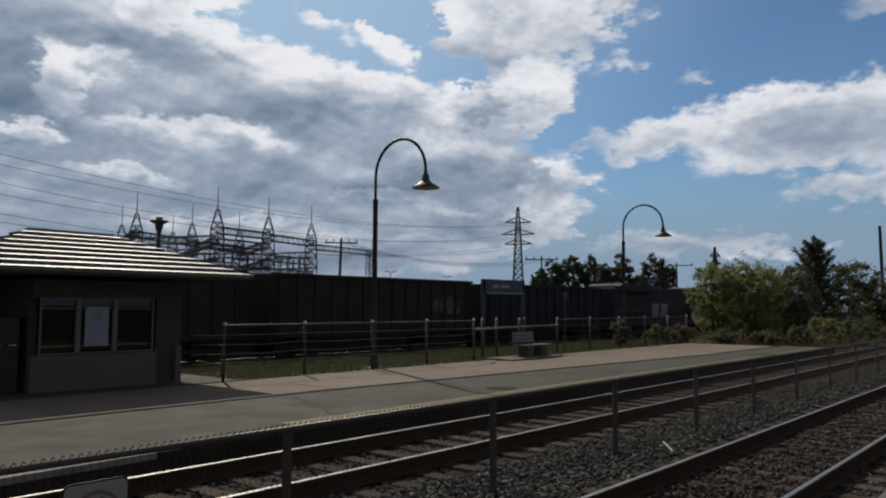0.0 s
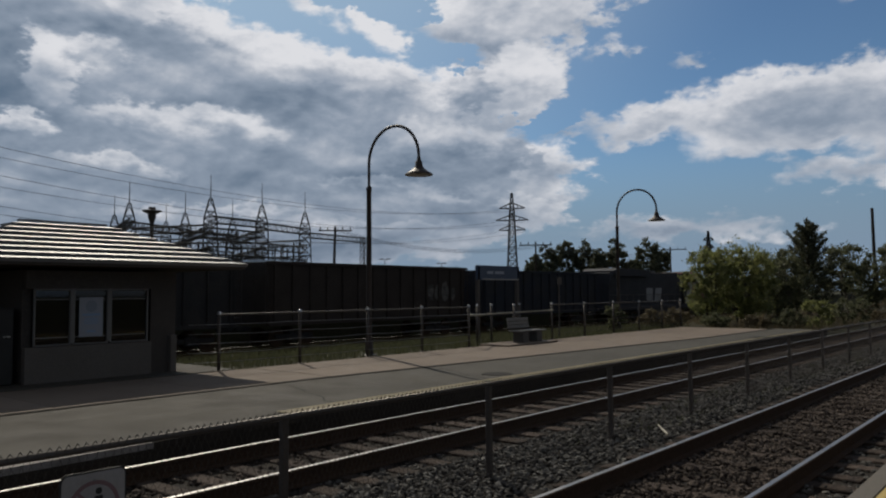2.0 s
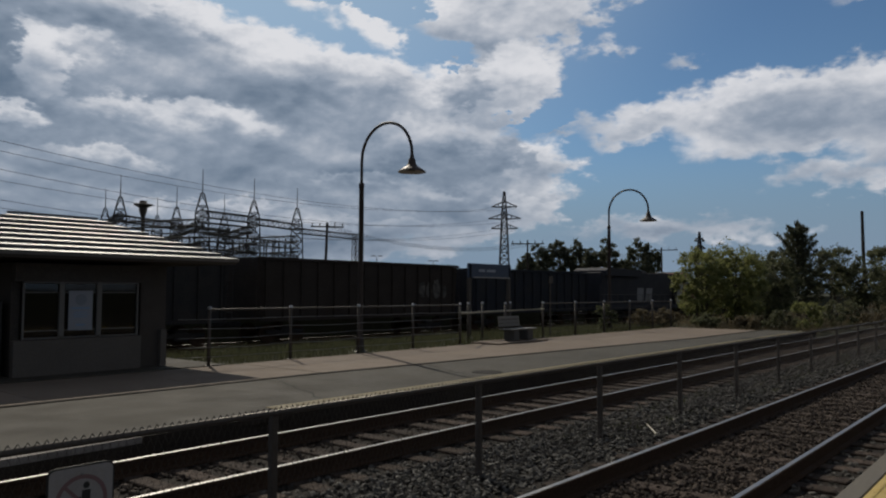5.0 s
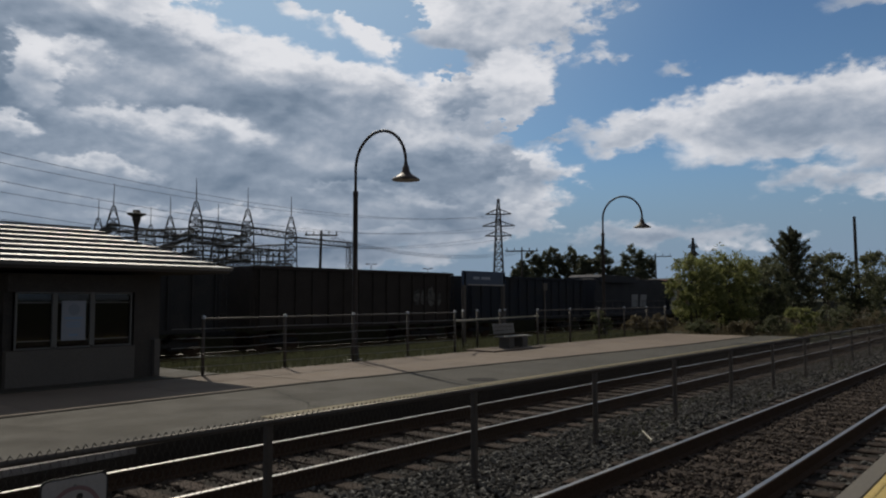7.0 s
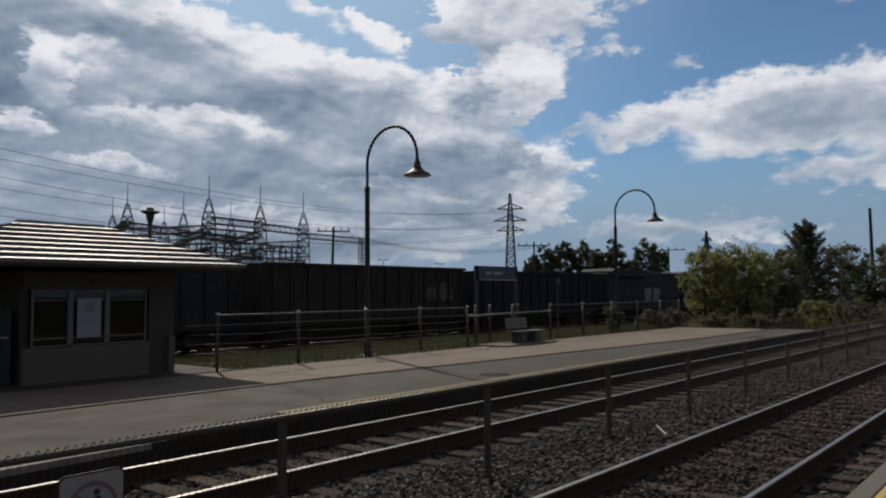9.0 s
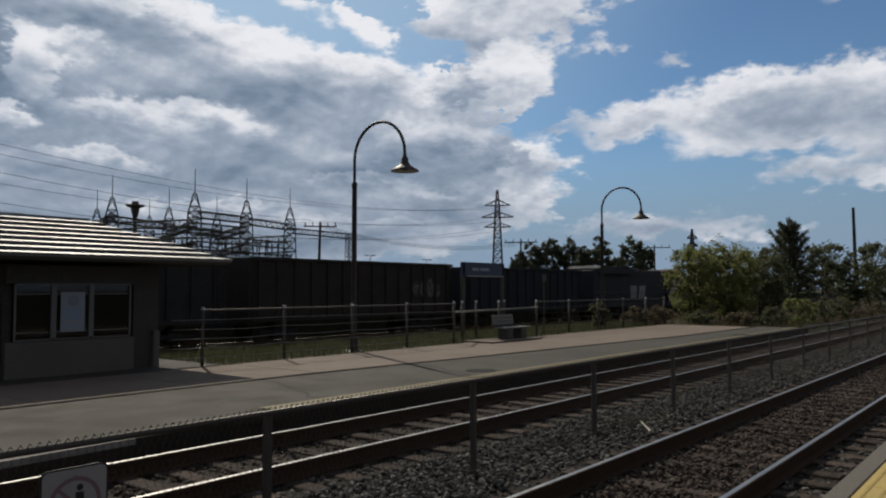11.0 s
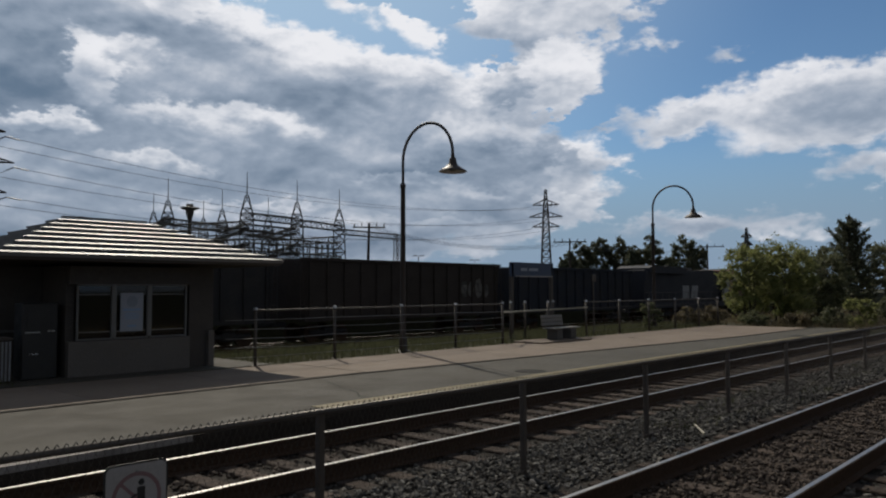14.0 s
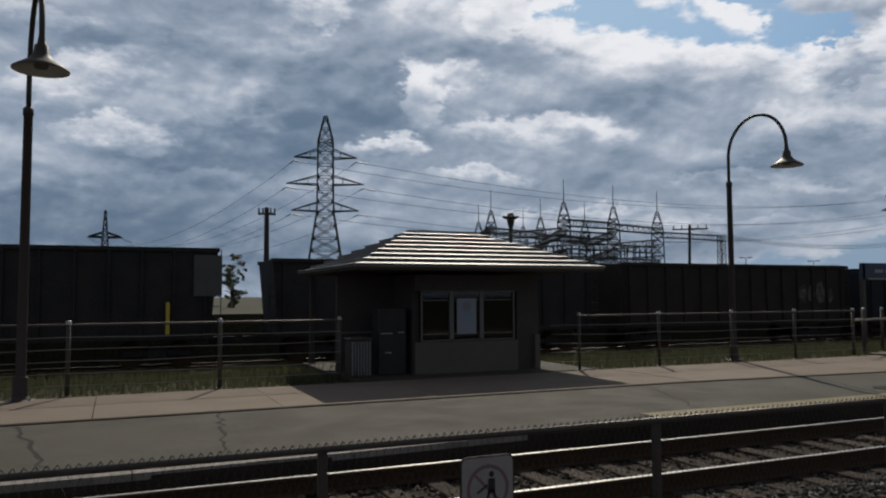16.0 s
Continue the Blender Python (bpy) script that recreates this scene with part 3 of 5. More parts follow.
lamp = build_lamp()
lamp.matrix_basis = pose(16.28, 16.8, -0.03)
copy_thing(lamp, pose(-1.80, 16.05, -0.03, 0, 0, 10) @ Matrix.Scale(1.06, 4))
copy_thing(lamp, pose(34.3, 17.62, -0.08))

# ---------------------------------------------------------------- platform fence with wires
FENCE_Y = 16.25
fence = thing("platform_fence", "galvanized post fence with steel wires behind the platform", "fence")
LEFT_POSTS = (-14.6, -11.9, -9.2, -6.45, -3.7, -1.03, 1.80, 4.35)
RIGHT_POSTS = (10.62, 13.14, 15.68, 18.10, 20.54)
FAR_POSTS = (25.90, 28.5, 31.1, 33.7, 36.3, 38.6)
bm = B()
rod(bm, (0, 0, -0.02), (0, 0, 1.40), 0.042, n=10)
post_me = mesh_of("post", bm, "steel_dark", True)
bm = B()
lathe(bm, (0, 0, 0), ((0.052, 1.38), (0.052, 1.43), (0.035, 1.455), (0.001, 1.46)), 10)
cap_me = mesh_of("post_cap", bm, "cap", True)
bm = B()
box(bm, 0, 0, -0.02, 0.16, 0.16, 0.035, bevel=0.01)
foot_me = mesh_of("foot_plate", bm, "steel_dark")


def fence_post(x, y, parent):
    p = new("post", post_me)
    p.parent, p.location = parent, (x, y, 0)
    for nm, me in (("post_cap", cap_me), ("foot_plate", foot_me)):
        c = new(nm, me)
        c.parent = p


for x in LEFT_POSTS + RIGHT_POSTS + FAR_POSTS:
    fence_post(x, FENCE_Y, fence)
for run in (LEFT_POSTS, RIGHT_POSTS, FAR_POSTS):
    bm = B()
    rod(bm, (run[0], FENCE_Y, 1.375), (run[-1], FENCE_Y, 1.375), 0.024, n=8)
    part("top_rail", bm, "steel_dark", fence)
    for z in (0.22, 0.45, 0.68, 0.91, 1.14):
        for a, b in zip(run, run[1:]):
            bm = B()
            mid_x, sag = (a + b) / 2, random.uniform(0.0, 0.03)
            tube(bm, [(a, FENCE_Y - 0.045, z), (mid_x, FENCE_Y - 0.045, z - sag), (b, FENCE_Y - 0.045, z + random.uniform(-0.02, 0.02))], 0.008, 5)
            part("fence_wire", bm, "steel" if run is not FAR_POSTS else "steel_dark", fence)
# short wires that end at the shelter
for z in (0.22, 0.45, 0.68, 0.91, 1.14):
    bm = B()
    rod(bm, (9.9, FENCE_Y + 0.2, z), (10.62, FENCE_Y - 0.045, z), 0.008, n=5)
    part("fence_wire", bm, "steel", fence)
# recess round the bench
nook = thing("bench_fence", "low fence of posts with a pale rail round the bench", "fence")
for x, y in ((20.54, 16.9), (21.85, 16.9), (22.72, 16.9), (23.2, 16.2), (24.55, 16.9)):
    if x > 21:
        fence_post(x, y if x != 23.2 else 16.2, nook)
bm = B()
tube(bm, [(20.54, 16.2, 1.10), (21.85, 16.86, 1.06), (22.72, 16.86, 1.08), (24.55, 16.86, 1.10), (25.9, 16.2, 1.16)], 0.04, 6)
part("hand_rail", bm, "wood_pale", nook, "pale hand rail")

# ---------------------------------------------------------------- fence between the tracks
MID_Y = 5.10
mid = thing("track_fence", "chain-link fence on steel posts between the two tracks", "fence")
bm = B()
box(bm, 0, 0, -0.30, 0.062, 0.062, 1.16, bevel=0.008)
mid_me = mesh_of("post", bm, "steel_dark")
MID_POSTS = [1.13 - 2.83 * 4 + 2.83 * k for k in range(22)]
for x in MID_POSTS:
    p = new("post", mid_me)
    p.parent, p.location = mid, (x, MID_Y, 0)
bm = B()
rod(bm, (MID_POSTS[0], MID_Y - 0.045, 0.858), (MID_POSTS[-1], MID_Y - 0.045, 0.858), 0.024, n=8)
part("top_rail", bm, "pipe", mid, "dark worn top rail", True)
bm = B()
rod(bm, (MID_POSTS[0], MID_Y - 0.045, -0.12), (MID_POSTS[-1], MID_Y - 0.045, -0.12), 0.006, n=5)
part("bottom_wire", bm, "steel_dark", mid)
# mesh: slanting wires with twisted ends above the rail
vs, fs = [], []


def thin(p, q, r):
    p, q = Vector(p), Vector(q)
    d = (q - p).normalized()
    s = d.cross(Vector((0, 1, 0))).normalized() * r
    u = Vector((0, r, 0))
    k = len(vs)
    for e in (p, q):
        vs.extend([tuple(e + s), tuple(e - s * 0.5 + u), tuple(e - s * 0.5 - u)])
    for i in range(3):
        fs.append((k + i, k + (i + 1) % 3, k + 3 + (i + 1) % 3, k + 3 + i))


STEP = 0.058
x = MID_POSTS[0]
while x < MID_POSTS[-1] - 1:
    thin((x, MID_Y - 0.07, -0.15), (x + 0.464, MID_Y - 0.07, 0.875), 0.0013)
    thin((x + 0.464, MID_Y - 0.073, -0.15), (x, MID_Y - 0.073, 0.875), 0.0013)
    thin((x - 0.004, MID_Y - 0.07, 0.872), (x + 0.020, MID_Y - 0.07, 0.908), 0.0036)
    thin((x + 0.020, MID_Y - 0.07, 0.908), (x + 0.034, MID_Y - 0.07, 0.888), 0.0036)
    x += STEP
stuff("wire_mesh", vs, fs, "steel_dark", "thin diamond wire mesh with twisted ends", "", mid)

# warning sign on that fence
sgn = thing("warning_sign", "weathered white no-crossing sign with black border and faded red ring", "sign", (2.34, 5.0, 0.722))


def rounded_plate(w, z0, z1, r, y0, y1):
    """A flat plate with rounded corners."""
    pts = []
    for cx, cz, a0 in ((w / 2 - r, z1 - r, 0), (-w / 2 + r, z1 - r, 90), (-w / 2 + r, z0 + r, 180), (w / 2 - r, z0 + r, 270)):
        pts += [(cx + r * math.cos(radians(a0 + 22.5 * k)), cz + r * math.sin(radians(a0 + 22.5 * k))) for k in range(5)]
    return prism(B(), pts, y0, y1)


part("border", rounded_plate(0.44, -0.62, 0.0, 0.05, 0.001, 0.007), "black", sgn)
part("plate", rounded_plate(0.415, -0.607, -0.013, 0.04, -0.0035, 0.0015), "white", sgn)
bm = B()
for k in range(40):
    a, b = 2 * math.pi * k / 40, 2 * math.pi * (k + 1) / 40
    vsq = [bm.verts.new((r * math.cos(c), -0.0055, -0.235 + r * math.sin(c))) for r, c in ((0.145, a), (0.172, a), (0.172, b), (0.145, b))]
    bm.faces.new(vsq)
part("ring", bm, "red", sgn, "faded red ring")
bm = B()
box(bm, 0, -0.0062, -0.25, 0.30, 0.001, 0.022, Matrix.Rotation(radians(45), 4, "Y"))
part("slash", bm, "red", sgn)
bm = B()
bmesh.ops.create_circle(bm, cap_ends=True, radius=0.022, segments=14, matrix=Matrix.Translation((0.03, -0.0070, -0.135)) @ Matrix.Rotation(radians(90), 4, "X"))
box(bm, 0.03, -0.0070, -0.27, 0.055, 0.001, 0.105)
box(bm, 0.0, -0.0070, -0.35, 0.022, 0.001, 0.11, Matrix.Rotation(radians(18), 4, "Y"))
box(bm, 0.055, -0.0070, -0.35, 0.022, 0.001, 0.11, Matrix.Rotation(radians(-14), 4, "Y"))
box(bm, -0.045, -0.0070, -0.245, 0.10, 0.001, 0.016, Matrix.Rotation(radians(-32), 4, "Y"))
part("pictogram", bm, "black", sgn, "black pictogram")
for z in (-0.06, -0.5):
    bm = B()
    rod(bm, (0, -0.012, z), (0, 0.03, z), 0.008, n=6)
    part("bolt", bm, "steel", sgn)

# ---------------------------------------------------------------- shelter
EX0, EX1, EY0, EY1, EZ = 4.62, 11.30, 16.0, 21.8, 2.60
RX0, RX1, RY, RZ = 6.98, 8.98, 18.9, 3.65
shelter = thing("station_shelter", "dark platform shelter with a stepped hipped roof", "shelter", (7.95, 18.9, 0))
off = Vector((-7.95, -18.9, 0))


def spart(name, bm, mat, parent=None, label="", smooth=False):
    bmesh.ops.translate(bm, verts=bm.verts, vec=off)
    return part(name, bm, mat, parent or shelter, label, smooth)


COURSES = 8


def ring_at(f, z):
    x0, x1 = EX0 + (RX0 - EX0) * f, EX1 + (RX1 - EX1) * f
    y0, y1 = EY0 + (RY - EY0) * f, EY1 + (RY - EY1) * f
    return [Vector((x0, y0, z)), Vector((x1, y0, z)), Vector((x1, y1, z)), Vector((x0, y1, z))]


bm = B()
lo, hi = ring_at(0.03, EZ - 0.10), ring_at(0.02, EZ - 0.035)
va, vb = [bm.verts.new(p) for p in lo], [bm.verts.new(p) for p in hi]
bm.faces.new(va)
bm.faces.new(vb)
for i in range(4):
    bm.faces.new((va[i], va[(i + 1) % 4], vb[(i + 1) % 4], vb[i]))
roof_holder = spart("roof", bm, "brick_dark", None, "stepped hipped roof with dark soffit")
for c in range(COURSES):
    f0, f1 = c / COURSES, min(1.0, (c + 1.06) / COURSES)
    z0, z1 = EZ + (RZ - EZ) * c / COURSES, EZ + (RZ - EZ) * (c + 1) / COURSES
    for side in range(4):
        bm = B()
        a, b = ring_at(f0, z0 + 0.040), ring_at(f1, z1 - 0.036)
        al = ring_at(f0 + 0.012, z0 - 0.042)
        i, j = side, (side + 1) % 4
        q = [bm.verts.new(p) for p in (al[i], al[j], a[j], a[i], b[j], b[i])]
        bm.faces.new((q[0], q[1], q[2], q[3]))
        if (b[i] - b[j]).length > 1e-4:
            bm.faces.new((q[3], q[2], q[4], q[5]))
        ob = spart("roof_course", bm, "roof", roof_holder)
bm = B()
box(bm, (RX0 + RX1) / 2, RY, RZ - 0.02, RX1 - RX0 + 0.1, 0.16, 0.045, bevel=0.015)
spart("ridge_cap", bm, "roof", roof_holder)

WX0, WX1, WY = 6.46, 9.30, 17.05
# low wall and glazing
bm = B()
box(bm, (WX0 + WX1) / 2, WY + 0.09, -0.03, WX1 - WX0, 0.18, 0.80, bevel=0.01)
spart("low_wall", bm, "panel", None, "grey masonry panel below the windows")
bm = B()
box(bm, (WX0 + WX1) / 2, WY + 0.09, 2.02, WX1 - WX0, 0.18, 0.40)
spart("lintel", bm, "brick_dark")
bm = B()
box(bm, WX1 + 0.38, WY + 0.35, -0.03, 0.66, 0.36, 2.46)
spart("corner_pier", bm, "brick_dark")
bm = B()
box(bm, WX1 + 0.60, WY + 0.12, -0.03, 0.16, 0.16, 0.92, bevel=0.01)
spart("bollard_post", bm, "panel")
for x, y, sx, sy in ((WX0 + 0.09, 19.3, 0.18, 4.1), (WX1 + 0.62, 19.5, 0.18, 3.7), (8.2, 21.2, 3.3, 0.18)):
    bm = B()
    box(bm, x, y, -0.03, sx, sy, 2.46)
    spart("wall_panel", bm, "brick_dark")
for x in (4.95, 10.75):
    bm = B()
    box(bm, x, 21.3, -0.03, 0.13, 0.13, 2.46, bevel=0.012)
    spart("roof_post", bm, "brick_dark")
bm = B()
box(bm, 5.70, 18.7, -0.03, 1.50, 0.16, 2.46)
spart("recessed_wall", bm, "brick_dark")
bm = B()
box(bm, 5.70, 18.6, 0.95, 1.30, 0.05, 0.05)
spart("wall_rail", bm, "frame_alu")
bm = B()
box(bm, 7.95, 18.95, -0.05, 6.4, 5.2, 0.048)
spart("shelter_floor", bm, "asphalt")
xs_w = (6.60, 7.43, 8.26, 9.22)
for k in range(3):
    x0, x1 = xs_w[k], xs_w[k + 1]
    bm = B()
    for bx, bz, sx, sz in (((x0 + x1) / 2, 0.785, x1 - x0 - 0.04, 0.035), ((x0 + x1) / 2, 1.985, x1 - x0 - 0.04, 0.035), (x0 + 0.038, 0.82, 0.036, 1.2), (x1 - 0.038, 0.82, 0.036, 1.2)):
        box(bm, bx, WY + 0.03, bz, sx, 0.07, sz, bevel=0.006)
    win = spart("window", bm, "frame_alu", None, "aluminium-framed window")
    bm = B()
    box(bm, (x0 + x1) / 2, WY + 0.05, 0.82, x1 - x0 - 0.12, 0.008, 1.16)
    pane = spart("pane", bm, "glass", win)
    pane.visible_shadow = False
    for z in (0.95, 1.78):
        bm = B()
        box(bm, (x0 + x1) / 2, WY + 0.06, z, x1 - x0 - 0.1, 0.03, 0.022)
        spart("glazing_bar", bm, "frame_alu", win)
for x in xs_w[1:3]:
    bm = B()
    box(bm, x, WY + 0.04, 0.83, 0.055, 0.10, 1.2)
    spart("mullion", bm, "frame_alu")

poster = thing("poster", "pale blue notice poster in the shelter window", "poster", (7.84, WY + 0.0, 0.95))
bm = B()
box(bm, 0, 0, 0, 0.53, 0.012, 0.88)
part("sheet", bm, "poster", poster)
bm = B()
bmesh.ops.create_circle(bm, cap_ends=True, radius=0.13, segments=24, matrix=Matrix.Translation((0.0, -0.009, 0.68)) @ Matrix.Rotation(radians(90), 4, "X"))
part("emblem", bm, "poster_sun", poster, "round faded emblem")
for z, w, h in ((0.47, 0.40, 0.045), (0.39, 0.30, 0.02), (0.34, 0.34, 0.02), (0.29, 0.30, 0.02), (0.10, 0.20, 0.04)):
    bm = B()
    box(bm, 0, -0.009, z, w, 0.004, h)
    part("text_bar", bm, "poster_ink", poster)

# litter bin
litter = thing("litter_bin", "grey ribbed litter bin beside the shelter", "bin", (5.10, 17.3, 0))
bm = B()
box(bm, 0, 0, 0, 0.50, 0.50, 0.86, bevel=0.03)
part("body", bm, "steel_dark", litter)
for k in range(7):
    bm = B()
    box(bm, -0.21 + 0.07 * k, -0.262, 0.04, 0.034, 0.03, 0.80, bevel=0.006)
    part("rib", bm, "bin", litter)
bm = B()
box(bm, 0, 0, 0.86, 0.54, 0.54, 0.06, bevel=0.02)
part("lid", bm, "steel_dark", litter)
# ticket machine under the roof
mach = thing("ticket_machine", "dark ticket machine with metal trim under the shelter roof", "machine", (5.95, 17.5, 0))
bm = B()
box(bm, 0, 0, 0, 0.72, 0.5, 1.62, bevel=0.02)
part("cabinet", bm, "black", mach)
for x, z, w in ((-0.15, 0.98, 0.30), (0.22, 1.0, 0.14), (-0.12, 0.52, 0.18)):
    bm = B()
    box(bm, x, -0.26, z, w, 0.03, 0.035, bevel=0.008)
    part("trim", bm, "cap", mach, "bright metal trim")
bm = B()
box(bm, 0, -0.255, 1.12, 0.5, 0.02, 0.32)
part("screen", bm, "black", mach)

# ---------------------------------------------------------------- bench and pad
pad = thing("bench_pad", "raised pale concrete pad under the bench", "slab", (22.9, 15.75, 0))
bm = B()
box(bm, 0, 0, 0, 3.2, 1.25, 0.06, bevel=0.015)
part("slab", bm, "concrete", pad)
bench = thing("bench", "grey slatted bench on concrete blocks", "bench", (23.35, 15.7, 0.06))
for x in (-0.45, 0.45):
    bm = B()
    box(bm, x, 0, 0, 0.36, 0.46, 0.38, bevel=0.02)
    part("leg", bm, "bench_conc", bench)
for k in range(4):
    bm = B()
    box(bm, 0, -0.20 + 0.13 * k, 0.39, 1.75, 0.11, 0.045, bevel=0.01)
    part("seat_slat", bm, "bench_wood", bench)
for k in range(3):
    bm = B()
    box(bm, -0.22, 0.27 + 0.02 * k, 0.50 + 0.13 * k, 1.35, 0.04, 0.115, bevel=0.01)
    part("back_slat", bm, "bench_wood", bench)
for x in (-0.75, 0.3):
    bm = B()
    rod(bm, (x, 0.28, 0.36), (x, 0.35, 0.90), 0.02, n=6)
    part("back_support", bm, "steel_dark", bench)

# ---------------------------------------------------------------- station name board
board = thing("station_sign", "dark blue station name board on two posts behind the fence", "sign", (25.35, 18.5, -0.12))
for x in (-1.38, 1.38):
    bm = B()
    box(bm, x, 0, -0.1, 0.14, 0.14, 3.16, bevel=0.01)
    p = part("post", bm, "steel_dark", board)
    bm = B()
    box(bm, x, 0, 0.02, 0.34, 0.34, 0.10, bevel=0.02)
    part("footing", bm, "kerb", p)
bm = B()
box(bm, 0, -0.02, 2.52, 2.95, 0.10, 0.58, bevel=0.01)
panel = part("name_panel", bm, "sign_blue", board)
bm = B()
box(bm, 0.1, -0.075, 2.515, 2.55, 0.03, 0.045)
part("white_strip", bm, "white", board, "thin white lower strip")
for x, w in ((-0.62, 0.42), (0.02, 0.62)):
    bm = B()
    box(bm, x, -0.074, 2.76, w, 0.006, 0.11)
    part("letter_bar", bm, "sign_text", panel)


# manhole
man = thing("manhole_cover", "dark round manhole cover in the asphalt", "cover", (14.1, 10.35, 0.0))
bm = B()
lathe(bm, (0, 0, 0), ((0.36, -0.004), (0.36, 0.006), (0.33, 0.012), (0.001, 0.012)), 24)
part("lid", bm, "joint", man)

thin_post = thing("thin_post", "thin grey signal post behind the fence", "post", (27.6, 16.95, -0.1))
bm = B()
rod(bm, (0, 0, 0), (0, 0, 2.55), 0.035, n=8)
part("shaft", bm, "steel_dark", thin_post)
bm = B()
box(bm, 0, -0.04, 2.3, 0.30, 0.03, 0.30, bevel=0.01)
part("plate", bm, "steel_dark", thin_post)

# ---------------------------------------------------------------- freight train
TRAIN_Y, TRAIN_Z = 30.5, -0.68      # middle of the train's track, its rail top
for y in (TRAIN_Y - 0.745, TRAIN_Y + 0.745):
    t = build_rail("rail", y, "rails of the freight track")
    t.location.z = TRAIN_Z
bm = B()
box(bm, 120, TRAIN_Y, -1.1, 400, 4.4, 0.26)
setting("ground_freight_bed", bm, "ballast_bed", "dark ballast of the freight track")


def bogie(parent, x):
    bm = B()
    for s in (-1, 1):
        box(bm, x, s * 0.98, 0.42, 2.3, 0.12, 0.22, bevel=0.03)
        box(bm, x, s * 1.0, 0.30, 0.7, 0.16, 0.40, bevel=0.04)
    box(bm, x, 0, 0.5, 0.5, 2.0, 0.25)
    g = part("bogie", bm, "car_black", parent)
    for dxw in (-0.9, 0.9):
        bm = B()
        for s in (-1, 1):
            rod(bm, (x + dxw, s * 0.70, 0.46), (x + dxw, s * 0.83, 0.46), 0.46, n=20)
        rod(bm, (x + dxw, -0.7, 0.46), (x + dxw, 0.7, 0.46), 0.08, n=8)
        part("wheelset", bm, "rail_side", g)


def hopper_car(x0, length, height, mat, pale=False):
    """A tall-sided freight car: ribbed sides, top chord, sloping ends, bogies, ladders."""
    label = {"car_black": "black ribbed steel freight car with faded paint", "car_brown": "dark brown ribbed freight car with rust",
             "car_blue": "dark blue-grey ribbed freight car, weathered"}[mat]
    t = thing("freight_car", label, "freight car", (x0 + length / 2, TRAIN_Y, TRAIN_Z), "freight train")
    h, w = length / 2, 1.5
    bm = B()
    prism(bm, ((-h + 0.5, 1.15), (h - 0.5, 1.15), (h - 0.25, height), (-h + 0.25, height)), -w, w)
    part("body", bm, mat, t)
    for s in (-1, 1):
        bm = B()
        box(bm, 0, s * (w + 0.03), height - 0.12, length - 0.4, 0.12, 0.16, bevel=0.02)
        part("top_chord", bm, mat, t)
        bm = B()
        box(bm, 0, s * (w + 0.02), 1.05, length - 0.8, 0.12, 0.20, bevel=0.02)
        part("side_sill", bm, mat, t)
    n = int(length / 1.1)
    for k in range(n):
        x = -h + 0.7 + (length - 1.4) * k / (n - 1)
        bm = B()
        box(bm, x, -w - 0.05, 1.2, 0.09, 0.11, height - 1.3)
        part("side_rib", bm, mat, t)
    for x in (-h + 2.3, h - 2.3):
        bogie(t, x)
    for x in (-h + 0.35, h - 0.35):
        bm = B()
        for dxl in (-0.2, 0.2):
            box(bm, x + dxl, -w - 0.07, 1.0, 0.03, 0.03, height - 1.0)
        for k in range(8):
            box(bm, x, -w - 0.07, 1.15 + k * 0.36, 0.4, 0.025, 0.025)
        part("ladder", bm, mat, t)
    for s in (-1, 1):
        bm = B()
        box(bm, s * (h + 0.1), 0, 0.80, 1.0, 0.25, 0.25, bevel=0.03)
        part("coupler", bm, "car_black", t)
    if pale:
        bm = B()
        box(bm, h - 0.62, -w - 0.115, 2.62, 1.0, 0.015, height - 2.85)
        part("end_panel", bm, "car_grey", t, "pale grey end panel")
        bm = B()
        box(bm, h - 2.0, -w - 0.13, 1.25, 0.13, 0.05, 1.15)
        part("marker_bar", bm, "yellow", t, "yellow upright bar")
    return t


def paint_marks(car, x, z, specs):
    """Sprayed marks with uneven, rounded outlines."""
    rng = random.Random(31)
    for dxm, w, hh in specs:
        bm = B()
        ring = []
        for k in range(18):
            a = 2 * math.pi * k / 18
            f = rng.uniform(0.75, 1.1)
            ring.append(bm.verts.new((x + dxm + math.cos(a) * w * 0.5 * f, -1.512, z + hh * 0.5 + math.sin(a) * hh * 0.5 * f)))
        bm.faces.new(ring)
        r = bmesh.ops.extrude_face_region(bm, geom=bm.faces[:])
        bmesh.ops.translate(bm, verts=[v for v in r["geom"] if isinstance(v, bmesh.types.BMVert)], vec=(0, 0.006, 0))
        part("paint_mark", bm, "graffiti", car, "faded pale paint mark")


LOCO_X0 = 54.6
CARS = ((-12.1, 15.6, 4.36, "car_black", True), (-28.7, 15.6, 4.36, "car_brown", False), (-45.3, 15.6, 4.0, "car_black", False),
        (5.0, 15.2, 4.02, "car_black", False), (21.2, 15.4, 4.06, "car_brown", False), (37.6, 15.6, 3.98, "car_blue", False), (78.4, 15.2, 3.9, "car_black", False), (94.7, 15.2, 3.9, "car_brown", False))
for k, (x0, ln, hh, mt, pl) in enumerate(CARS):
    c = hopper_car(x0, ln, hh, mt, pl)
    if k == 4:
        paint_marks(c, 4.2, 2.1, ((0.0, 0.62, 1.05), (0.58, 0.5, 0.95), (1.25, 0.7, 1.15), (2.0, 0.45, 0.8)))

